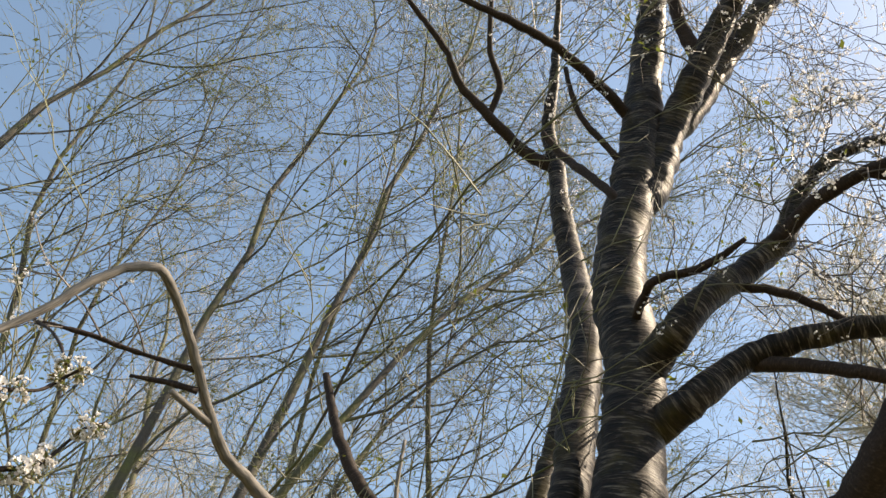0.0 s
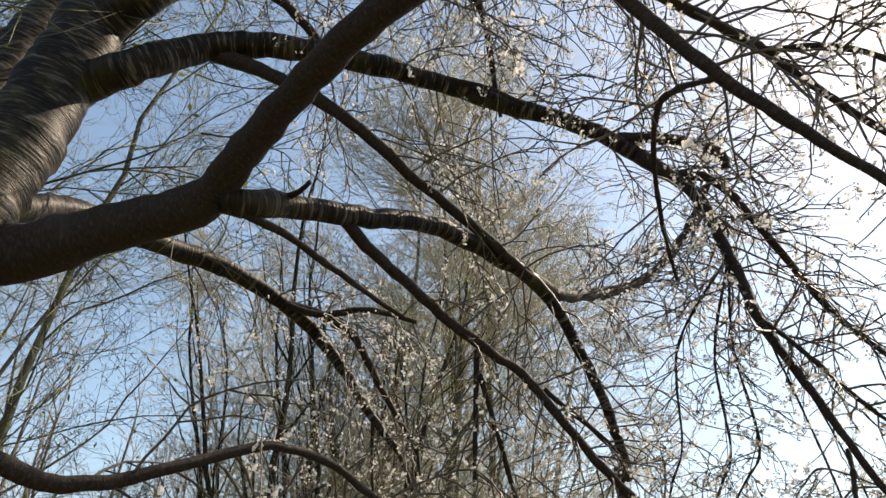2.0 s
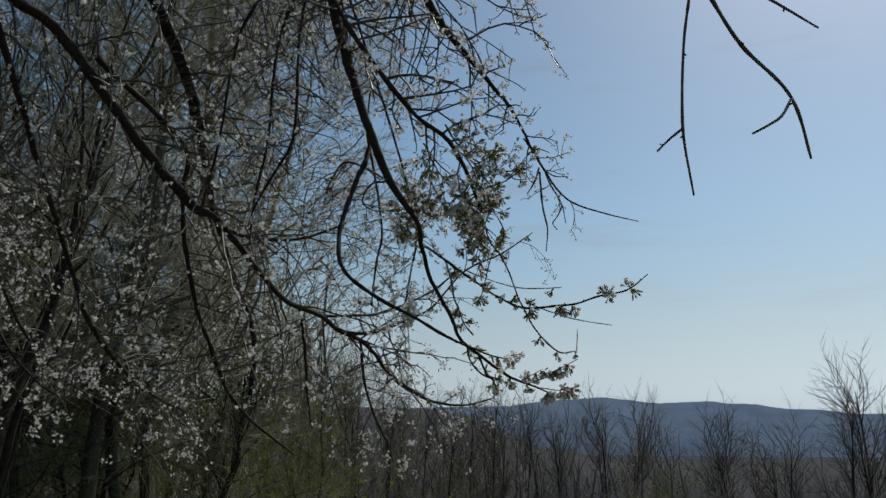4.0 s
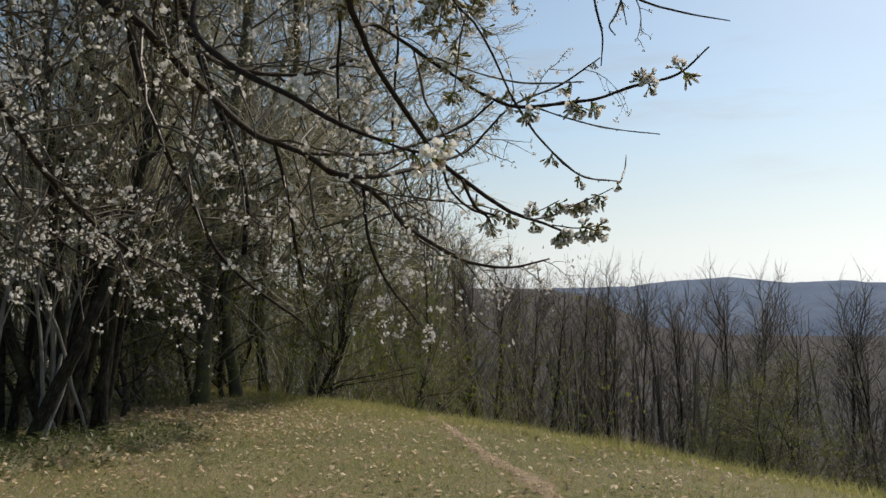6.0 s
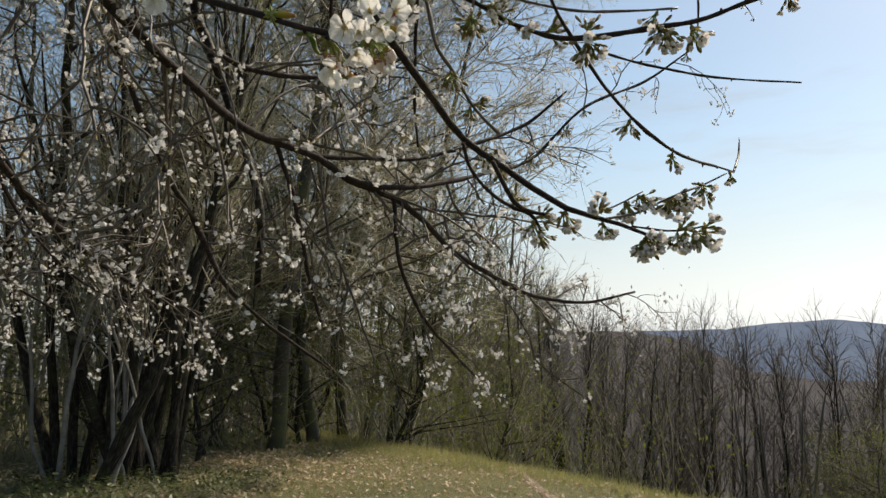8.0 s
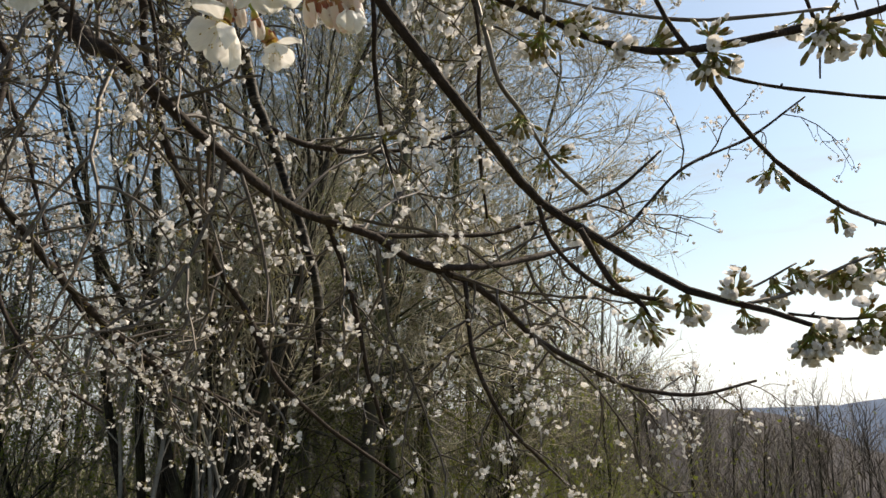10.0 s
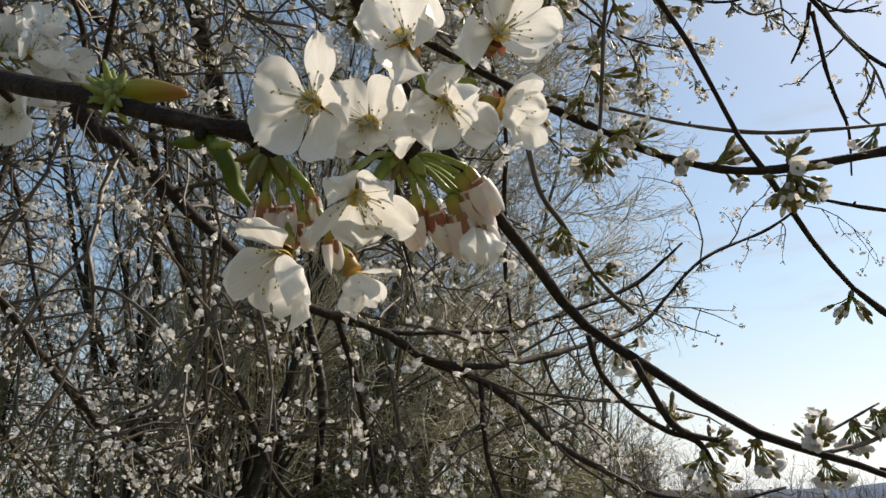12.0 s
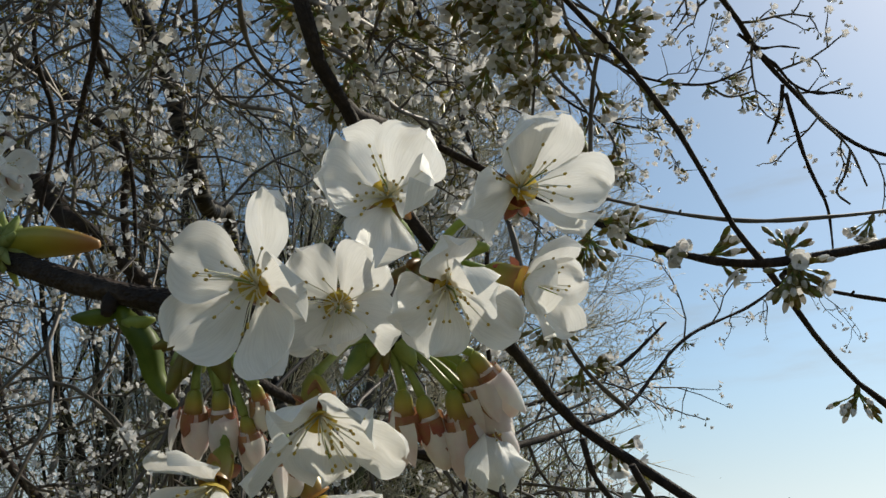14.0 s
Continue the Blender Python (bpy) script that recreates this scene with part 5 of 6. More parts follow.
def speck_flower(geo, at, way, size, rng, open_by):
    """A small far flower: one blunt wedge a petal."""
    b = basis(way, rng.uniform(0, 6.28))
    verts = []
    for k in range(5):
        m = b @ Matrix.Rotation(k * 2 * math.pi / 5, 4, "Z") @ Matrix.Rotation(radians(90 - open_by) + rng.normal(0, 0.2), 4, "X")
        l, w, c = size * 0.48, size * 0.27, size * rng.uniform(0.02, 0.14)
        verts += [tuple(m @ Vector(q) + Vector(at)) for q in ((0, 0, 0), (w, l * 0.85, c), (-w * 0.9, l, c * 0.6))]
    geo.add(verts, [(i, i + 1, i + 2) for i in range(0, 15, 3)], 1)


def rod(geo, a, b, ra, rb, slot, sides=4):
    a, b = np.array(a), np.array(b)
    tube(geo, np.array([(*a, ra), (*(a * 0.5 + b * 0.5 + unit(b - a)[[1, 2, 0]] * np.linalg.norm(b - a) * 0.06), (ra + rb) / 2), (*b, rb)]), sides, slot, close=sides > 3)


def blob(geo, at, way, length, width, slot, sides=5, profile=(0.35, 0.85, 1.0, 0.75, 0.15)):
    d = unit(np.array(way))
    n = len(profile)
    tube(geo, np.array([(*(np.array(at) + d * length * i / (n - 1)), width * w) for i, w in enumerate(profile)]), sides, slot)


def young_leaf(geo, at, way, length, width, slot, rng):
    b = basis(way, rng.uniform(0, 6.28))
    pts = []
    for s in (0.0, 0.3, 0.6, 0.85, 1.0):
        w = width * math.sin(math.pi * min(0.97, s * 0.9 + 0.06))
        for t in (-1, 0, 1):
            pts.append(tuple(b @ Vector((w * t, length * 0.25 * s * s, length * s)) + b.to_3x3() @ Vector((0, abs(t) * w * 0.9, 0)) + Vector(at)))
    geo.add(pts, [(j * 3 + i, j * 3 + i + 1, j * 3 + 4 + i, j * 3 + 3 + i) for j in range(4) for i in range(2)], slot)


def cluster_geo(seed, flowers, buds, leaves, down=0.9):
    """A spur with its flowers, buds and young leaves; z runs along the spur."""
    rng = np.random.default_rng(seed)
    geo = Geo()
    blob(geo, (0, 0, 0), (0, 0, 1), 0.012, 0.0036, 0)
    for _ in range(leaves):
        young_leaf(geo, (0, 0, 0.005), (rng.normal(0, 0.55), rng.normal(0, 0.55), rng.uniform(0.4, 1)), rng.uniform(0.008, 0.014), rng.uniform(0.002, 0.0034), 2 if rng.random() < 0.5 else 0, rng)
    for i in range(flowers + buds):
        way = unit(np.array((rng.normal(0, 0.5), rng.normal(0, 0.5), rng.uniform(0.35, 1.0))))
        end = np.array((0, 0, 0.008)) + way * rng.uniform(0.009, 0.022)
        rod(geo, (0, 0, 0.007), end, 0.0008, 0.0009, 3, 3)
        blob(geo, end - way * 0.002, way, 0.008, 0.0026, 0 if rng.random() < 0.6 else 2, 5, (0.4, 0.9, 1.0))
        if i < flowers:
            mini_flower(geo, end + way * 0.005, way, rng.uniform(0.02, 0.027), rng, rng.uniform(20, 72))
        else:
            blob(geo, end + way * 0.004, way, 0.0105, 0.0028, 1 if rng.random() < 0.62 else 2 if rng.random() < 0.5 else 0, 6, (0.6, 0.95, 1.0, 0.8, 0.2))
    return geo


CLUSTER_MATS = [OLIVE, FAR_PETAL, LEAF, STALK]
WHITE = [cluster_geo(60 + i, 4 + i % 3, 3, 3).mesh("blossom_cluster", CLUSTER_MATS) for i in range(5)]
BUDDY = [cluster_geo(70 + i, 1 + i % 2, 12, 3).mesh("bud_cluster", CLUSTER_MATS) for i in range(4)]

# ---- twigs and their blossom ----
twigs = Geo()
spurs = []          # (place, direction, share of open flowers)
NEAR_LINE = [np.array(p) for p in ((0.1, 0.0, 1.65), (1.5, -0.1, 1.65), (2.6, 0.15, 1.55), (3.1, 0.7, 1.65), (3.12, 0.76, 1.72))]


def clear_of_path(p, gap):
    for a, b in zip(NEAR_LINE, NEAR_LINE[1:]):
        k = min(1, max(0, (p - a) @ (b - a) / ((b - a) @ (b - a))))
        if np.linalg.norm(p - a - (b - a) * k) < gap:
            return False
    return True


def sprout(at, way, length, radius, rng, depth, droop, white, gap):
    rows = wander(at, way, length, radius, max(4, int(length / 0.065)), rng, 0.16, (0, 0, -droop), 0.55)
    if not all(clear_of_path(q[:3], gap) for q in rows):
        return
    tube(twigs, rows, 3, close=False)
    n = len(rows)
    for i in range(1, n):
        d = unit(rows[i, :3] - rows[i - 1, :3])
        if depth == 0 and i > (2 if length > 0.3 else 0) and rng.random() < 0.9:
            side = unit(np.cross(d, rng.normal(0, 1, 3)))
            sprout(rows[i, :3], d * 0.8 + side * 0.8, length * rng.uniform(0.25, 0.55), radius * 0.68, rng, 1, droop * 0.8, white, gap)
        if depth == 1 and i > 1 and length > 0.12 and rng.random() < 0.3:
            side = unit(np.cross(d, rng.normal(0, 1, 3)))
            sprout(rows[i, :3], d * 0.7 + side, length * rng.uniform(0.3, 0.5), radius * 0.75, rng, 2, droop * 0.8, white, gap)
        if i > n * 0.25 and rng.random() < 0.3:
            side = unit(np.cross(d, rng.normal(0, 1, 3)))
            spurs.append((rows[i, :3].copy(), unit(side + d * 0.3 + np.array((0, 0, -0.25))), white))
    spurs.append((rows[-1, :3].copy(), d, white))


def sprouts_on(key, start, spacing, length, droop, white, seed, gap=0.5, end=1.0):
    rng = np.random.default_rng(seed)
    rows = CURVES[key]
    step = np.linalg.norm(np.diff(rows[:, :3], axis=0), axis=1)
    run = np.concatenate([[0], np.cumsum(step)])
    s = run[-1] * start
    while s < run[-1] * end:
        i = min(int(np.searchsorted(run, s)), len(rows) - 2)
        d = unit(rows[i + 1, :3] - rows[i, :3])
        side = unit(np.cross(d, rng.normal(0, 1, 3)))
        sprout(rows[i, :3], d * 0.55 + side * 0.85 + np.array((0, 0, 0.25)), length * rng.uniform(0.5, 1.3), min(0.0052, max(0.0018, rows[i, 3] * 0.6)), rng, 0, droop, white, gap)
        s += spacing * rng.uniform(0.6, 1.4)


for spec in (("trunk", 0.78, 0.2, 0.7, 0.03, 0.5), ("fork_right", 0.3, 0.12, 0.9, 0.04, 0.6), ("fork_back", 0.25, 0.12, 0.9, 0.05, 0.6),
             ("fork_mid", 0.3, 0.126, 0.6, 0.04, 0.5), ("stem_b", 0.62, 0.175, 0.5, 0.02, 0.3), ("stem_b_left", 0.3, 0.18, 0.5, 0.02, 0.2),
             ("cross_b", 0.2, 0.15, 0.5, 0.03, 0.4), ("L1", 0.25, 0.08, 0.85, 0.10, 0.75), ("L1b", 0.2, 0.08, 0.8, 0.10, 0.75), ("L1e", 0.1, 0.075, 0.6, 0.14, 0.65),
             ("L1c", 0.2, 0.09, 0.45, 0.12, 0.5), ("L1d", 0.2, 0.15, 0.35, 0.1, 0.4), ("L2", 0.4, 0.1, 0.7, 0.12, 0.65), ("L2_stub", 0.2, 0.084, 0.4, 0.12, 0.6),
             ("L2b", 0.3, 0.13, 0.5, 0.14, 0.6), ("M", 0.03, 0.032, 0.45, 0.12, 0.75, 0.62, 0.34), ("V", 0.05, 0.03, 0.2, 0.06, 0.4, 0.35, 0.52), ("U", 0.05, 0.03, 0.38, 0.12, 0.65, 0.5, 0.5), ("U", 0.5, 0.065, 0.13, 0.03, 0.3, 0.5, 0.85), ("X1", 0.1, 0.04, 0.1, 0.05, 0.3, 0.35, 0.5), ("R1", 0.2, 0.045, 0.12, 0.03, 0.4, 0.4), ("R2", 0.2, 0.045, 0.12, 0.03, 0.4, 0.4),
             ("L3", 0.35, 0.09, 0.5, 0.14, 0.5, 0.5, 0.72), ("L3e", 0.2, 0.054, 0.6, 0.12, 0.65), ("A", 0.12, 0.05, 0.34, 0.12, 0.36, 0.5, 0.8), ("A", 0.76, 0.05, 0.14, 0.1, 0.5, 0.5), ("P2", 0.1, 0.1, 0.22, 0.10, 0.5),
             ("P3", 0.2, 0.12, 0.2, 0.08, 0.5), ("P4", 0.1, 0.07, 0.36, 0.12, 0.4), ("W1", 0.15, 0.042, 0.27, 0.08, 0.5, 0.5, 0.75), ("W2", 0.1, 0.035, 0.26, 0.05, 0.7), ("W8", 0.1, 0.05, 0.24, 0.05, 0.6, 0.5, 0.92), ("W9", 0.1, 0.05, 0.24, 0.05, 0.6, 0.5, 0.9), ("W10", 0.1, 0.06, 0.35, 0.06, 0.6),
             ("W3", 0.1, 0.055, 0.2, 0.12, 0.6, 0.5, 0.75), ("W4", 0.1, 0.05, 0.17, 0.12, 0.55, 0.5, 0.8), ("L5", 0.45, 0.084, 0.51, 0.15, 0.8), ("L5b", 0.2, 0.0756, 0.51, 0.15, 0.8),
             ("L5c", 0.2, 0.1, 0.5, 0.12, 0.8), ("L7", 0.45, 0.0864, 0.468, 0.14, 0.85), ("L4", 0.72, 0.16, 0.5, 0.08, 0.5), ("L8", 0.05, 0.06, 0.45, 0.08, 0.6, 0.5, 0.36),
             ("Z", 0.05, 0.04, 0.42, 0.07, 0.6, 0.5, 0.85), ("Z2", 0.05, 0.045, 0.32, 0.08, 0.5, 0.5, 0.45), ("Z3", 0.2, 0.09, 0.35, 0.1, 0.6, 0.5, 0.8),
             ("T1", 0.25, 0.035, 0.16, 0.1, 0.15, 0.3), ("T2", 0.25, 0.035, 0.20, 0.1, 0.15, 0.3), ("T3", 0.25, 0.035, 0.14, 0.1, 0.15, 0.3), ("T4", 0.25, 0.035, 0.16, 0.1, 0.15, 0.3), ("T5", 0.25, 0.035, 0.10, 0.1, 0.15, 0.3), ("T6", 0.25, 0.035, 0.10, 0.1, 0.15, 0.3), ("T7", 0.25, 0.035, 0.20, 0.1, 0.15, 0.3), ("A_down", 0.1, 0.06, 0.38, 0.12, 0.4), ("W5", 0.62, 0.05, 0.14, 0.1, 0.5, 0.4), ("W6", 0.62, 0.05, 0.14, 0.1, 0.5, 0.4), ("arch_stub_c", 0.3, 0.12, 0.3, 0.1, 0.7)):
    sprouts_on(spec[0], spec[1], spec[2], spec[3], spec[4], spec[5], sum(map(ord, spec[0])), *(spec[6:]))
part("twig", twigs.mesh("twigs", [SUNNY]), cherry, label="drooping thin dark twigs", kind="stuff")


NEAR_SPURS = []


def spurs_on(key, kinds, *places):
    """Spurs at shares of a branch's length: w in flower, b in bud, B a large bunch of buds."""
    rng = np.random.default_rng(sum(map(ord, key)))
    rows = CURVES[key]
    run = np.concatenate([[0], np.cumsum(np.linalg.norm(np.diff(rows[:, :3], axis=0), axis=1))])
    for s, kind in zip(places, kinds):
        i = min(int(np.searchsorted(run, s * run[-1])), len(rows) - 2)
        d = unit(rows[i + 1, :3] - rows[i, :3])
        for _ in range(5 if key[0] == "G" else 4 if kind == "B" else 2 if rng.random() < 0.6 else 1):
            side = unit(np.cross(d, rng.normal(0, 1, 3)) + np.array((0, 0, -0.9)))
            NEAR_SPURS.append((rows[i, :3] + side * rows[i, 3], unit(side + d * rng.normal(0.2, 0.4)), 0.95 if kind == "w" else 0.05))


spurs_on("X1", "bb", 0.388, 0.972)
spurs_on("N", "bbbwbBbwbbwb", 0.287, 0.372, 0.408, 0.442, 0.493, 0.577, 0.668, 0.685, 0.717, 0.83, 0.848, 0.918)
spurs_on("P2", "wbbb", 0.482, 0.595, 0.664, 1)
spurs_on("P", "w", 0.896)
spurs_on("W7", "bb", 0.539, 0.765)
spurs_on("R1", "bbb", 0.594, 0.793, 0.877)
spurs_on("R3", "b", 0.647)
spurs_on("R4", "bwwww", 0.5, 0.7, 0.8, 0.9, 1)
spurs_on("R2", "wbb", 0.113, 0.7, 0.901)
spurs_on("X2", "bbb", 0.523, 0.632, 0.748)
spurs_on("T6", "wwbwww", 0.095, 0.254, 0.347, 0.749, 0.875, 0.969)
spurs_on("M", "bwwwwwwb", 0.719, 0.884, 0.903, 0.944, 0.95, 0.973, 0.984, 0.995)
spurs_on("S1", "wb", 0.668, 0.834)
spurs_on("T5", "b", 0.255)
spurs_on("V", "wwwbbw", 0.123, 0.194, 0.291, 0.784, 0.83, 0.977)
spurs_on("V3", "wbbb", 0, 0.531, 0.668, 0.83)
spurs_on("Mt", "bwbw", 0.466, 0.628, 0.775, 1)
spurs_on("G2", "w", 1)
spurs_on("G3", "wwbw", 0.316, 0.469, 0.831, 1)
spurs_on("G1", "wwwwww", 0.263, 0.389, 0.467, 0.592, 0.872, 1)
spurs_on("Mfork2", "bbb", 0.596, 0.788, 1)
for _key in ("W5", "W6"):
    spurs_on(_key, "ww", 0.94, 0.99)


def blossom():
    rng = np.random.default_rng(78)
    close = NEAR_SPURS
    rest = sorted(spurs, key=lambda s: np.linalg.norm(s[0] - np.array((3.0, 0.8, 1.7))))
    single = close + rest[:max(0, 290 - len(close))]
    for at, way, white in single:
        pick = WHITE if rng.random() < white else BUDDY
        k = rng.uniform(0.72, 0.95) if any(at is q[0] for q in close) else rng.uniform(0.75, 1.05)
        m = Matrix.Translation(at) @ basis(way, rng.uniform(0, 6.28)) @ Matrix.Diagonal((k, k, k, 1))
        part("flower_spur" if pick is WHITE else "bud_spur", pick[rng.integers(0, len(pick))], cherry, m)
    # the crowd farther off, in one mesh: spiky buds and small open flowers
    geo, crowd = Geo(), rest[max(0, 290 - len(close)):]
    at, way = np.array([c[0] for c in crowd]), np.array([c[1] for c in crowd])
    for slot, share in ((0, 1.0), (0, 0.8), (2, 0.6), (1, 0.5)):
        pick = rng.random(len(at)) < share
        d = normal_rows(way[pick] + rng.normal(0, 0.65, (pick.sum(), 3)))
        size = rng.uniform(0.007, 0.015, (len(d), 1))
        foot = at[pick]
        reeds(geo, np.stack([foot + d * size, foot], 1), np.stack([rng.uniform(0.0016, 0.0028, len(d)), np.zeros(len(d))], 1), 3, slot)
    for at, way, white in crowd:
        for _ in range(int(rng.integers(2, 6)) if rng.random() < 0.85 * white else int(rng.random() < 0.2)):
            w = unit(way + rng.normal(0, 0.7, 3))
            speck_flower(geo, at + w * rng.uniform(0.01, 0.026), w, rng.uniform(0.015, 0.022), rng, rng.uniform(20, 75))
    part("blossom", geo.mesh("blossom", CLUSTER_MATS), cherry, label="scattered white cherry blossom", kind="stuff")


blossom()


# ---- the blossom close at hand ----
def turned(geo, at, way, profile, slot, sides=12):
    """A turned body along way: profile of (height, radius); its second coordinate runs from 0 to 1."""
    b, at = basis(way), Vector(at)
    verts, uv = [], []
    for i, (z, r) in enumerate(profile):
        for j in range(sides):
            a = j * 2 * math.pi / sides
            verts.append(tuple(at + b.to_3x3() @ Vector((math.cos(a) * r, math.sin(a) * r, z))))
            uv.append((a, i / (len(profile) - 1)))
    n = len(profile)
    geo.add(verts, [(i * sides + j, i * sides + (j + 1) % sides, (i + 1) * sides + (j + 1) % sides, (i + 1) * sides + j) for i in range(n - 1) for j in range(sides)], slot, uv)


def lobe(geo, at, way, turn, low, high, radius, wide, flare, slot):
    """A pointed sepal that hugs a bud from height low to high."""
    b, at = basis(way, turn), Vector(at)
    verts, uv = [], []
    for j in range(8):
        s = j / 7
        half = wide * (1 - s ** 2.2) ** 0.7 + 0.02
        r = radius * (0.85 + 0.3 * math.sin(math.pi * (0.25 + 0.5 * s))) + flare * s * s
        for i in range(7):
            k = i / 3 - 1
            q = r * (1 + 0.06 * (1 - k * k))
            verts.append(tuple(at + b.to_3x3() @ Vector((math.cos(half * k) * q, math.sin(half * k) * q, low + (high - low) * s))))
            uv.append((k, s))
    geo.add(verts, [(j * 7 + i, j * 7 + i + 1, j * 7 + 8 + i, j * 7 + 7 + i) for j in range(7) for i in range(6)], slot, uv)


def petal_meshes():
    rng = np.random.default_rng(90)
    made = []
    for _ in range(10):
        geo = Geo()
        v, f, uv = petal_grid(0.0118, rng.uniform(0.0049, 0.0057), rng.uniform(0.0, 0.8), rng, 13, 13)
        geo.add(v, f, 0, uv)
        made.append(geo.mesh("petal", [PETAL]))
    return made


PETALS = petal_meshes()


def stamen_mesh(seed):
    rng = np.random.default_rng(seed)
    geo = Geo()
    for _ in range(26):
        a, lean = rng.uniform(0, 6.28), rng.uniform(0.1, 1.35)
        d = unit(np.array((math.cos(a) * lean, math.sin(a) * lean, 1)))
        end = d * rng.uniform(0.005, 0.0092)
        rod(geo, (0, 0, 0), end, 0.00014, 0.00009, 0, 3)
        blob(geo, end - d * 0.0002, d, 0.00056, 0.00026, 1, 5, (0.5, 1.0, 0.6))
    rod(geo, (0, 0, 0), (0.0003, 0, 0.0075), 0.00018, 0.00014, 2, 4)
    turned(geo, (0, 0, 0.0002), (0, 0, 1), ((0.0, 0.0003), (0.0002, 0.0012), (0.0006, 0.0021), (0.0012, 0.0024)), 3, 12)
    return geo.mesh("stamens", [FILAMENT, ANTHER, STALK, CENTRE])


STAMENS = [stamen_mesh(s) for s in (91, 92, 93)]


def stalk(geo, a, b, slot):
    a, b = np.array(a), np.array(b)
    mid = (a + b) / 2 + np.array((0, 0, 0.12 * np.linalg.norm(b - a)))
    tube(geo, spline([(*a, 0.0006), (*mid, 0.0005), (*b, 0.0007)], 0.002), 8, slot)


def open_blossom(at, way, root, size, seed, wide=80, spin=None):
    """A blossom with five petals, stamens, calyx and stalk; at is its middle, root the spur."""
    rng = np.random.default_rng(seed)
    at, way = np.array(at), unit(np.array(way))
    geo = Geo()
    back = at - way * 0.006
    stalk(geo, root, back, 0)
    turned(geo, back, way, ((0.0, 0.0007), (0.0012, 0.0015), (0.003, 0.0019), (0.0046, 0.0019), (0.0058, 0.0023)), 1)
    for k in range(5):
        b = basis(way, k * 2 * math.pi / 5 + 0.6)
        young_leaf(geo, at - way * 0.0012, tuple(b.to_3x3() @ Vector((0.7, 0, -0.7))), 0.0034, 0.001, 2, rng)
    calyx = part("blossom", geo.mesh("blossom", [STALK, CALYX, SEPAL]), cherry, label="open white five-petalled cherry blossom")
    spin = rng.uniform(0, 6.28) if spin is None else spin
    for k in range(5):
        m = Matrix.Translation(at) @ basis(way, spin + k * 2 * math.pi / 5 + rng.normal(0, 0.1)) @ Matrix.Rotation(radians(90 - wide) + rng.normal(0, 0.22), 4, "X") @ Matrix.Rotation(rng.normal(0, 0.25), 4, "Y") @ Matrix.Diagonal((size * rng.uniform(0.88, 1.08), size * rng.uniform(0.92, 1.1), size, 1)) @ Matrix.Translation((0, 0.0012, 0))
        part("petal", PETALS[rng.integers(0, 10)], calyx, m)
    part("stamen_tuft", STAMENS[seed % 3], calyx, Matrix.Translation(at) @ basis(way, spin) @ Matrix.Diagonal((size, size, size, 1)), "cream stamens with yellow-brown anthers")


def bud(at, way, root, size, seed):
    rng = np.random.default_rng(seed)
    way = unit(np.array(way))
    geo = Geo()
    base = np.array(at) - way * 0.004 * size
    stalk(geo, root, base, 0)
    k = size
    turned(geo, base, way, ((0.0, 0.0007 * k), (0.0008 * k, 0.0014 * k), (0.002 * k, 0.0018 * k), (0.0036 * k, 0.0019 * k), (0.0048 * k, 0.0021 * k)), 1)
    for i in range(5):
        lobe(geo, base, way, i * 1.2566 + rng.normal(0, 0.15), 0.0044 * k, rng.uniform(0.0085, 0.0118) * k, 0.0026 * k, 0.5, rng.uniform(0.0, 0.0008), 2)
    ob = part("bud", geo.mesh("bud", [STALK, CALYX, SEPAL]), cherry, label="closed rose-tinted cherry bud in a green and bronze calyx")
    tip, tilt = Geo(), unit(way + rng.normal(0, 0.06, 3))
    turned(tip, base, tilt, ((0.004 * k, 0.0018 * k), (0.006 * k, 0.0025 * k), (0.009 * k, 0.003 * k), (0.0118 * k, 0.0029 * k), (0.014 * k, 0.0022 * k), (0.0154 * k, 0.0011 * k), (0.0158 * k, 0.0002)), 0, 14)
    for i in range(3):
        lobe(tip, base, unit(way + rng.normal(0, 0.1, 3)), i * 2.1 + rng.uniform(0, 1), 0.006 * k, rng.uniform(0.0142, 0.017) * k, 0.0029 * k, 1.1, -0.0013 * k, 0)
    part("bud_tip", tip.mesh("bud_petals", [BUD_PETAL]), ob)


def leaf_bud(points, width, mat, label=""):
    """A folded young leaf along a short line."""
    geo = Geo()
    rows = spline([(*p, 0.001) for p in points], 0.0012)
    n = len(rows)
    for i in range(n):
        s = i / (n - 1)
        rows[i, 3] = width * (0.25 + 0.9 * math.sin(math.pi * min(1, s * 0.95 + 0.03)) ** 0.7) * (1 - 0.35 * s)
    tube(geo, rows, 12, lumps=0.35)
    part("young_leaf", geo.mesh("young_leaf", [mat]), cherry, label=label)


SPUR_A, SPUR_B, SPUR_C = (3.1561, 0.8728, 1.7575), (3.1794, 0.8597, 1.757), (3.1809, 0.8517, 1.7655)
open_blossom((3.1671, 0.8363, 1.7663), (-0.59, -0.8, -0.05), SPUR_C, 0.81, 101, 76, 5.5)
open_blossom((3.1561, 0.8483, 1.7570), (-0.63, -0.68, -0.3), SPUR_B, 0.84, 102, 76, 1.08)
open_blossom((3.1688, 0.8526, 1.7582), (-0.43, -0.73, -0.45), SPUR_B, 0.82, 103, 66, 5.78)
open_blossom((3.1753, 0.8363, 1.7566), (-0.24, -0.72, -0.6), SPUR_B, 0.76, 104, 64, 5.48)
open_blossom((3.1804, 0.8274, 1.7669), (-0.2, -0.95, -0.12), SPUR_C, 0.80, 105, 66, 5.92)
open_blossom((3.1889, 0.8385, 1.7605), (0.51, -0.73, -0.46), SPUR_C, 0.69, 106, 58, 5.46)
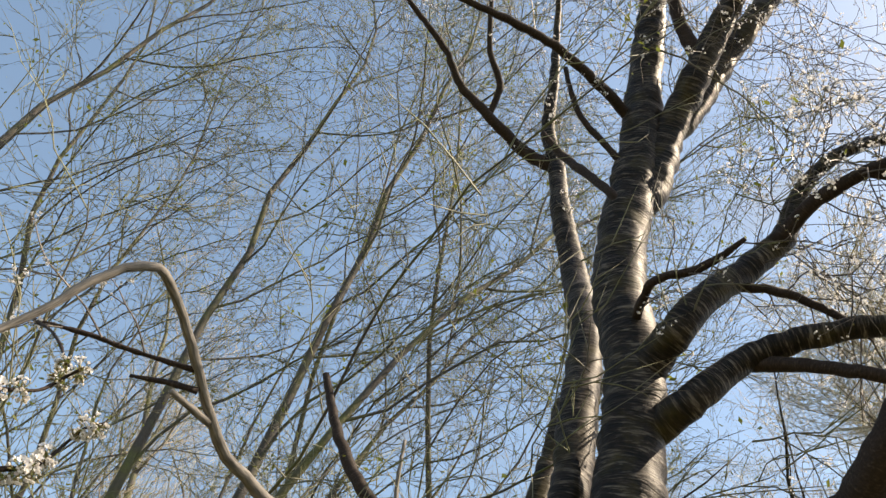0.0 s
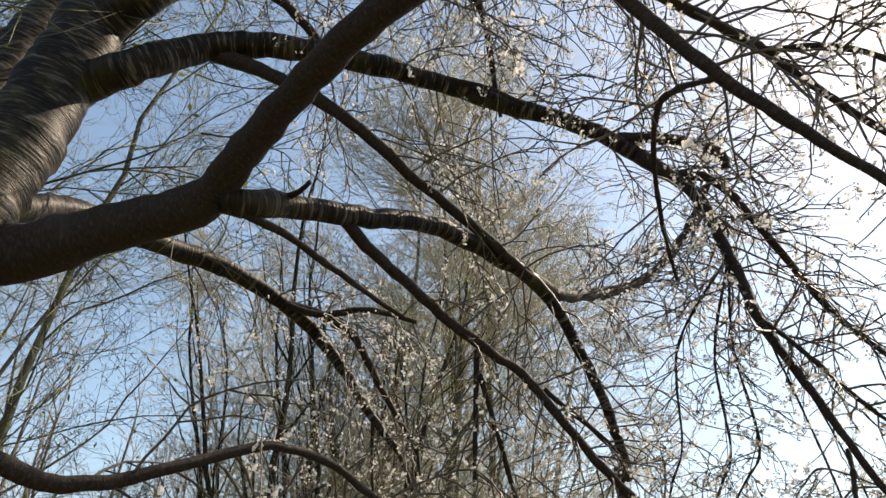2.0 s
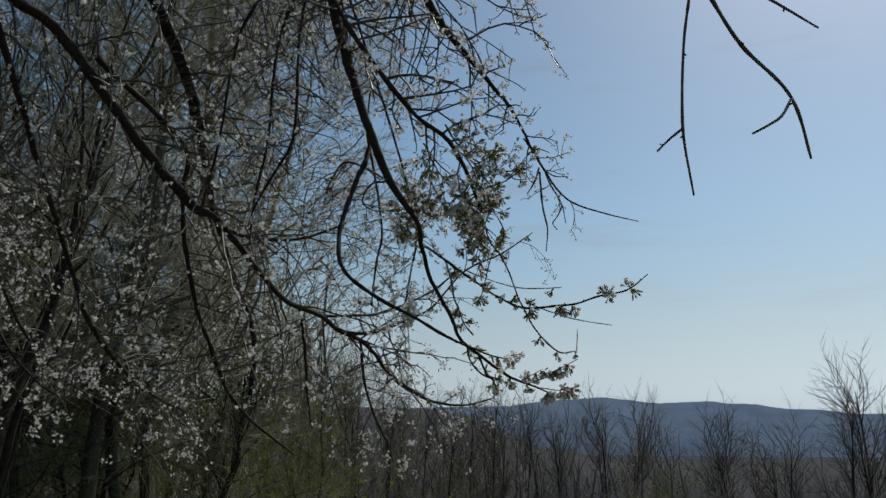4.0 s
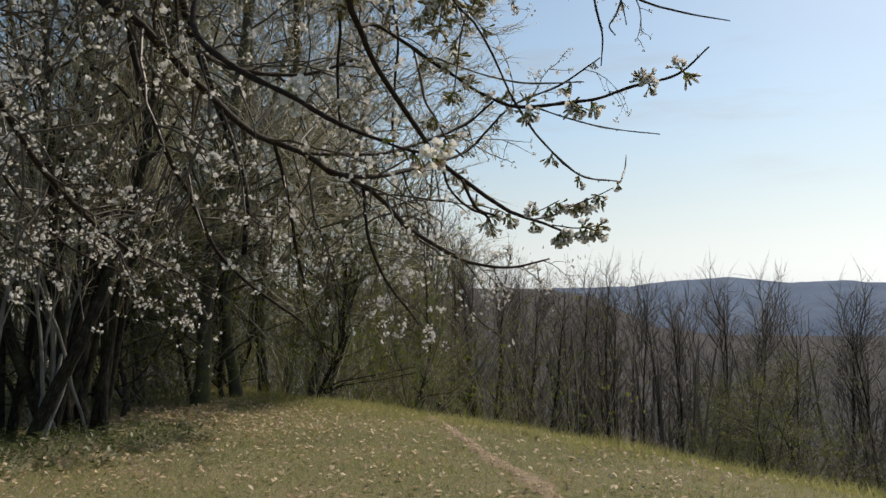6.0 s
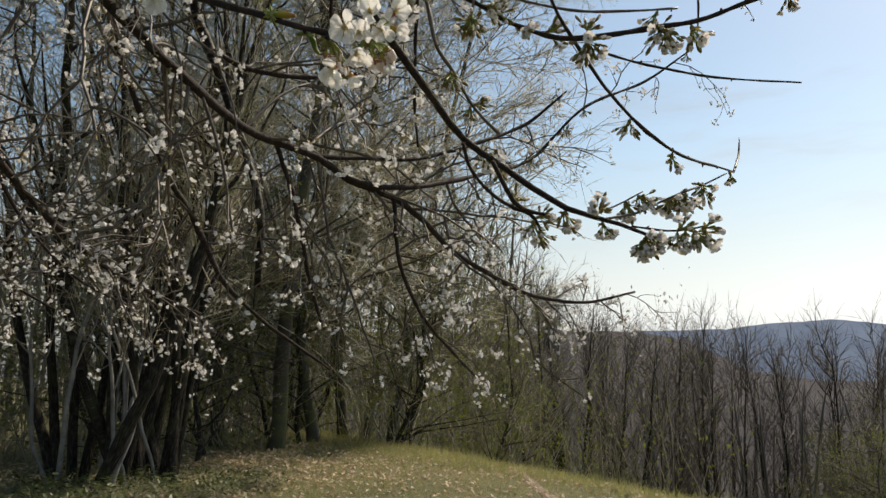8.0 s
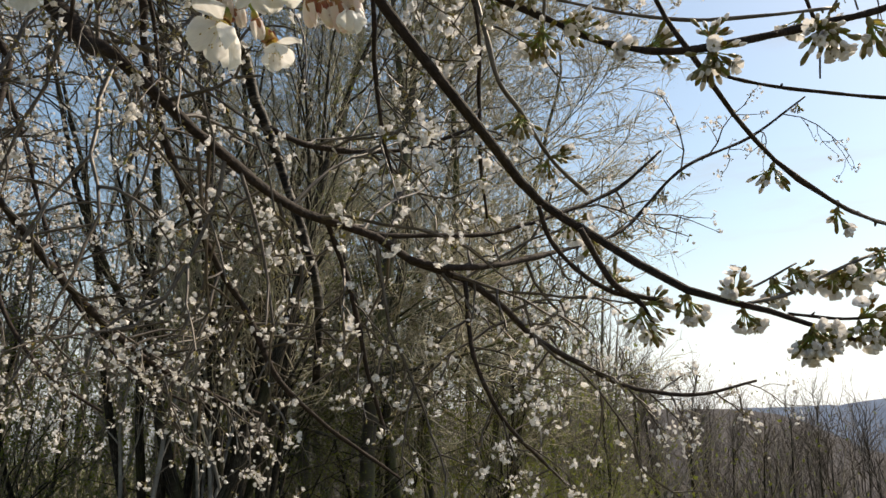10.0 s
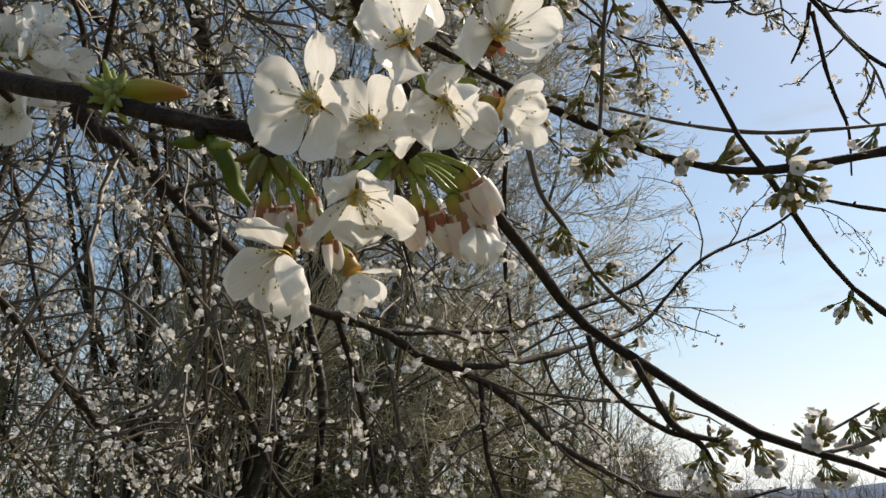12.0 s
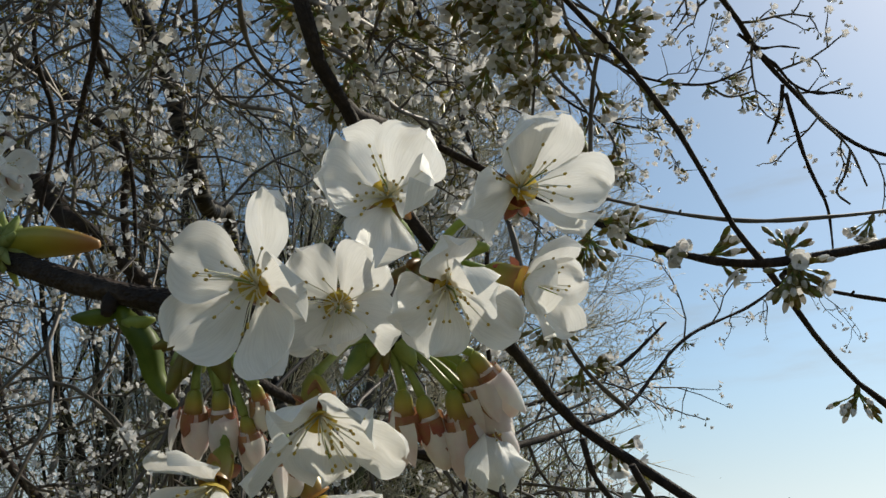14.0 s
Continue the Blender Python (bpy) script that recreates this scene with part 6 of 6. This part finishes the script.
open_blossom((3.1657, 0.8500, 1.7427), (0.01, -0.45, -0.88), SPUR_B, 0.84, 107, 64, 1.01)
open_blossom((3.1598, 0.8702, 1.7366), (-0.25, -0.33, -0.9), SPUR_A, 0.97, 108, 58, 0.03)
open_blossom((3.1757, 0.8732, 1.7362), (0.45, -0.2, -0.85), SPUR_A, 0.71, 109, 60, 0.37)
open_blossom((3.1945, 0.8560, 1.7455), (0.1, -0.2, -0.95), SPUR_B, 0.67, 110, 45, 6.02)
for i, (p, way, s) in enumerate((((3.1569, 0.8745, 1.7476), (0.18, 0.57, -0.81), 0.69),
                                 ((3.1602, 0.8725, 1.7475), (0.33, 0.48, -0.82), 0.68),
                                 ((3.1641, 0.8715, 1.7446), (0.43, 0.45, -0.78), 0.56),
                                 ((3.1643, 0.8691, 1.7489), (0.45, 0.47, -0.76), 0.48),
                                 ((3.1692, 0.8700, 1.7415), (0.44, 0.43, -0.79), 0.59))):
    bud(p, way, SPUR_A, s, 120 + i)
for i, (p, way, s) in enumerate((((3.1832, 0.8605, 1.7473), (0.34, 0.45, -0.83), 0.76),
                                 ((3.1862, 0.8589, 1.7466), (0.53, 0.31, -0.79), 0.74),
                                 ((3.1900, 0.8564, 1.7468), (0.52, 0.29, -0.80), 0.89),
                                 ((3.1908, 0.8537, 1.7508), (0.69, 0.14, -0.71), 0.86),
                                 ((3.1916, 0.8523, 1.7524), (0.72, 0.14, -0.68), 0.73),
                                 ((3.1945, 0.8546, 1.7448), (0.65, 0.29, -0.70), 0.51))):
    bud(p, way, SPUR_B, s, 130 + i)
# the second tuft farther up the shoot
LEFT_SPUR = (3.07, 1.06, 1.872)
for i, (p, way) in enumerate((((3.1015, 1.0859, 1.8876), (-0.5, -0.7, 0.3)), ((3.1105, 1.0829, 1.8929), (-0.1, -0.8, 0.4)), ((3.1178, 1.0947, 1.8879), (0.6, -0.6, 0.1)),
                              ((3.1116, 1.0920, 1.8755), (0.4, -0.7, -0.4)), ((3.1037, 1.0893, 1.8570), (-0.2, -0.5, -0.8)), ((3.1060, 1.0780, 1.8800), (0.7, -0.6, 0.35)), ((3.0950, 1.0790, 1.8790), (0.2, -0.8, 0.5)), ((3.1000, 1.0850, 1.8640), (0.7, -0.6, -0.1)), ((3.0914, 1.0827, 1.8684), (-0.6, -0.6, -0.3)))):
    open_blossom(p, way, LEFT_SPUR, 1.2, 140 + i, 58)
for i, p in enumerate(((3.1246, 1.0977, 1.8872), (3.1008, 1.0836, 1.8713), (3.1194, 1.0857, 1.8654))):
    bud(p, (0.3 - 0.3 * i, -0.5, -0.5), LEFT_SPUR, 0.9, 150 + i)
# leaf buds and bracts along the shoot
BURST = np.array((3.1287, 0.8996, 1.7765))
leaf_bud([BURST, BURST + (0.006, -0.004, 0.0006), (3.1424, 0.8905, 1.7763)], 0.0025, FOLD, "folded young leaf, green turning bronze at the tip")
rng_burst = np.random.default_rng(160)
for _ in range(44):
    w = unit(rng_burst.normal(0, 1, 3) * (1, 1, 1.3))
    leaf_bud([BURST - w * 0.001, BURST + w * 0.003, BURST + w * rng_burst.uniform(0.0035, 0.0072) + rng_burst.normal(0, 0.0008, 3)], 0.0009, BRACT, "pale green downy bract")
leaf_bud([(3.1457, 0.8825, 1.7632), (3.1505, 0.8812, 1.7575), (3.1526, 0.8822, 1.7530), (3.1556, 0.8801, 1.7488)], 0.0019, GREEN, "dark green folded young leaf")
leaf_bud([(3.1457, 0.8825, 1.7622), (3.1425, 0.8850, 1.7617), (3.1402, 0.8865, 1.7618)], 0.0013, GREEN)
leaf_bud([(3.1467, 0.8815, 1.7607), (3.1487, 0.8800, 1.7605), (3.1508, 0.8790, 1.7612)], 0.0011, STALK)
for p, q in ((SPUR_A, (3.153, 0.874, 1.749)), (SPUR_A, (3.160, 0.870, 1.7505)), (SPUR_B, (3.176, 0.858, 1.7535)), (SPUR_B, (3.183, 0.857, 1.753)), (SPUR_C, (3.1822, 0.837, 1.7635)), (SPUR_B, (3.1735, 0.860, 1.7505))):
    p, q = np.array(p), np.array(q)
    leaf_bud([p, (p + q) / 2 + (0, 0, 0.001), q], 0.0016, LEAF if p[1] > 0.87 else STALK, "bud scale at the foot of the stalks")


# the woody spurs between the shoot and the stalks
for tip in (SPUR_A, SPUR_B, SPUR_C):
    rows = CURVES["F"]
    foot = rows[np.argmin(np.linalg.norm(rows[:, :3] - np.array(tip), axis=1))]
    geo, end = Geo(), np.array(tip)
    tube(geo, spline([(*foot[:3], 0.0024), (*((foot[:3] + end) / 2 + (0.0006, 0, 0)), 0.0027), (*(end - (0, 0, 0.001)), 0.0021)], 0.0015), 12, lumps=0.35)
    part("spur", geo.mesh("spur", [BRANCH]), cherry, label="knobbly dark bronze spur")
    rng_scale = np.random.default_rng(int(tip[0] * 1e4))
    for _ in range(7):
        w = unit(np.array((rng_scale.normal(0, 1), rng_scale.normal(0, 1), rng_scale.uniform(-1.4, -0.2))))
        leaf_bud([end, end + w * 0.0025, end + w * rng_scale.uniform(0.004, 0.0065) - (0, 0, 0.001)], 0.0011, LEAF if rng_scale.random() < 0.6 else BRACT)
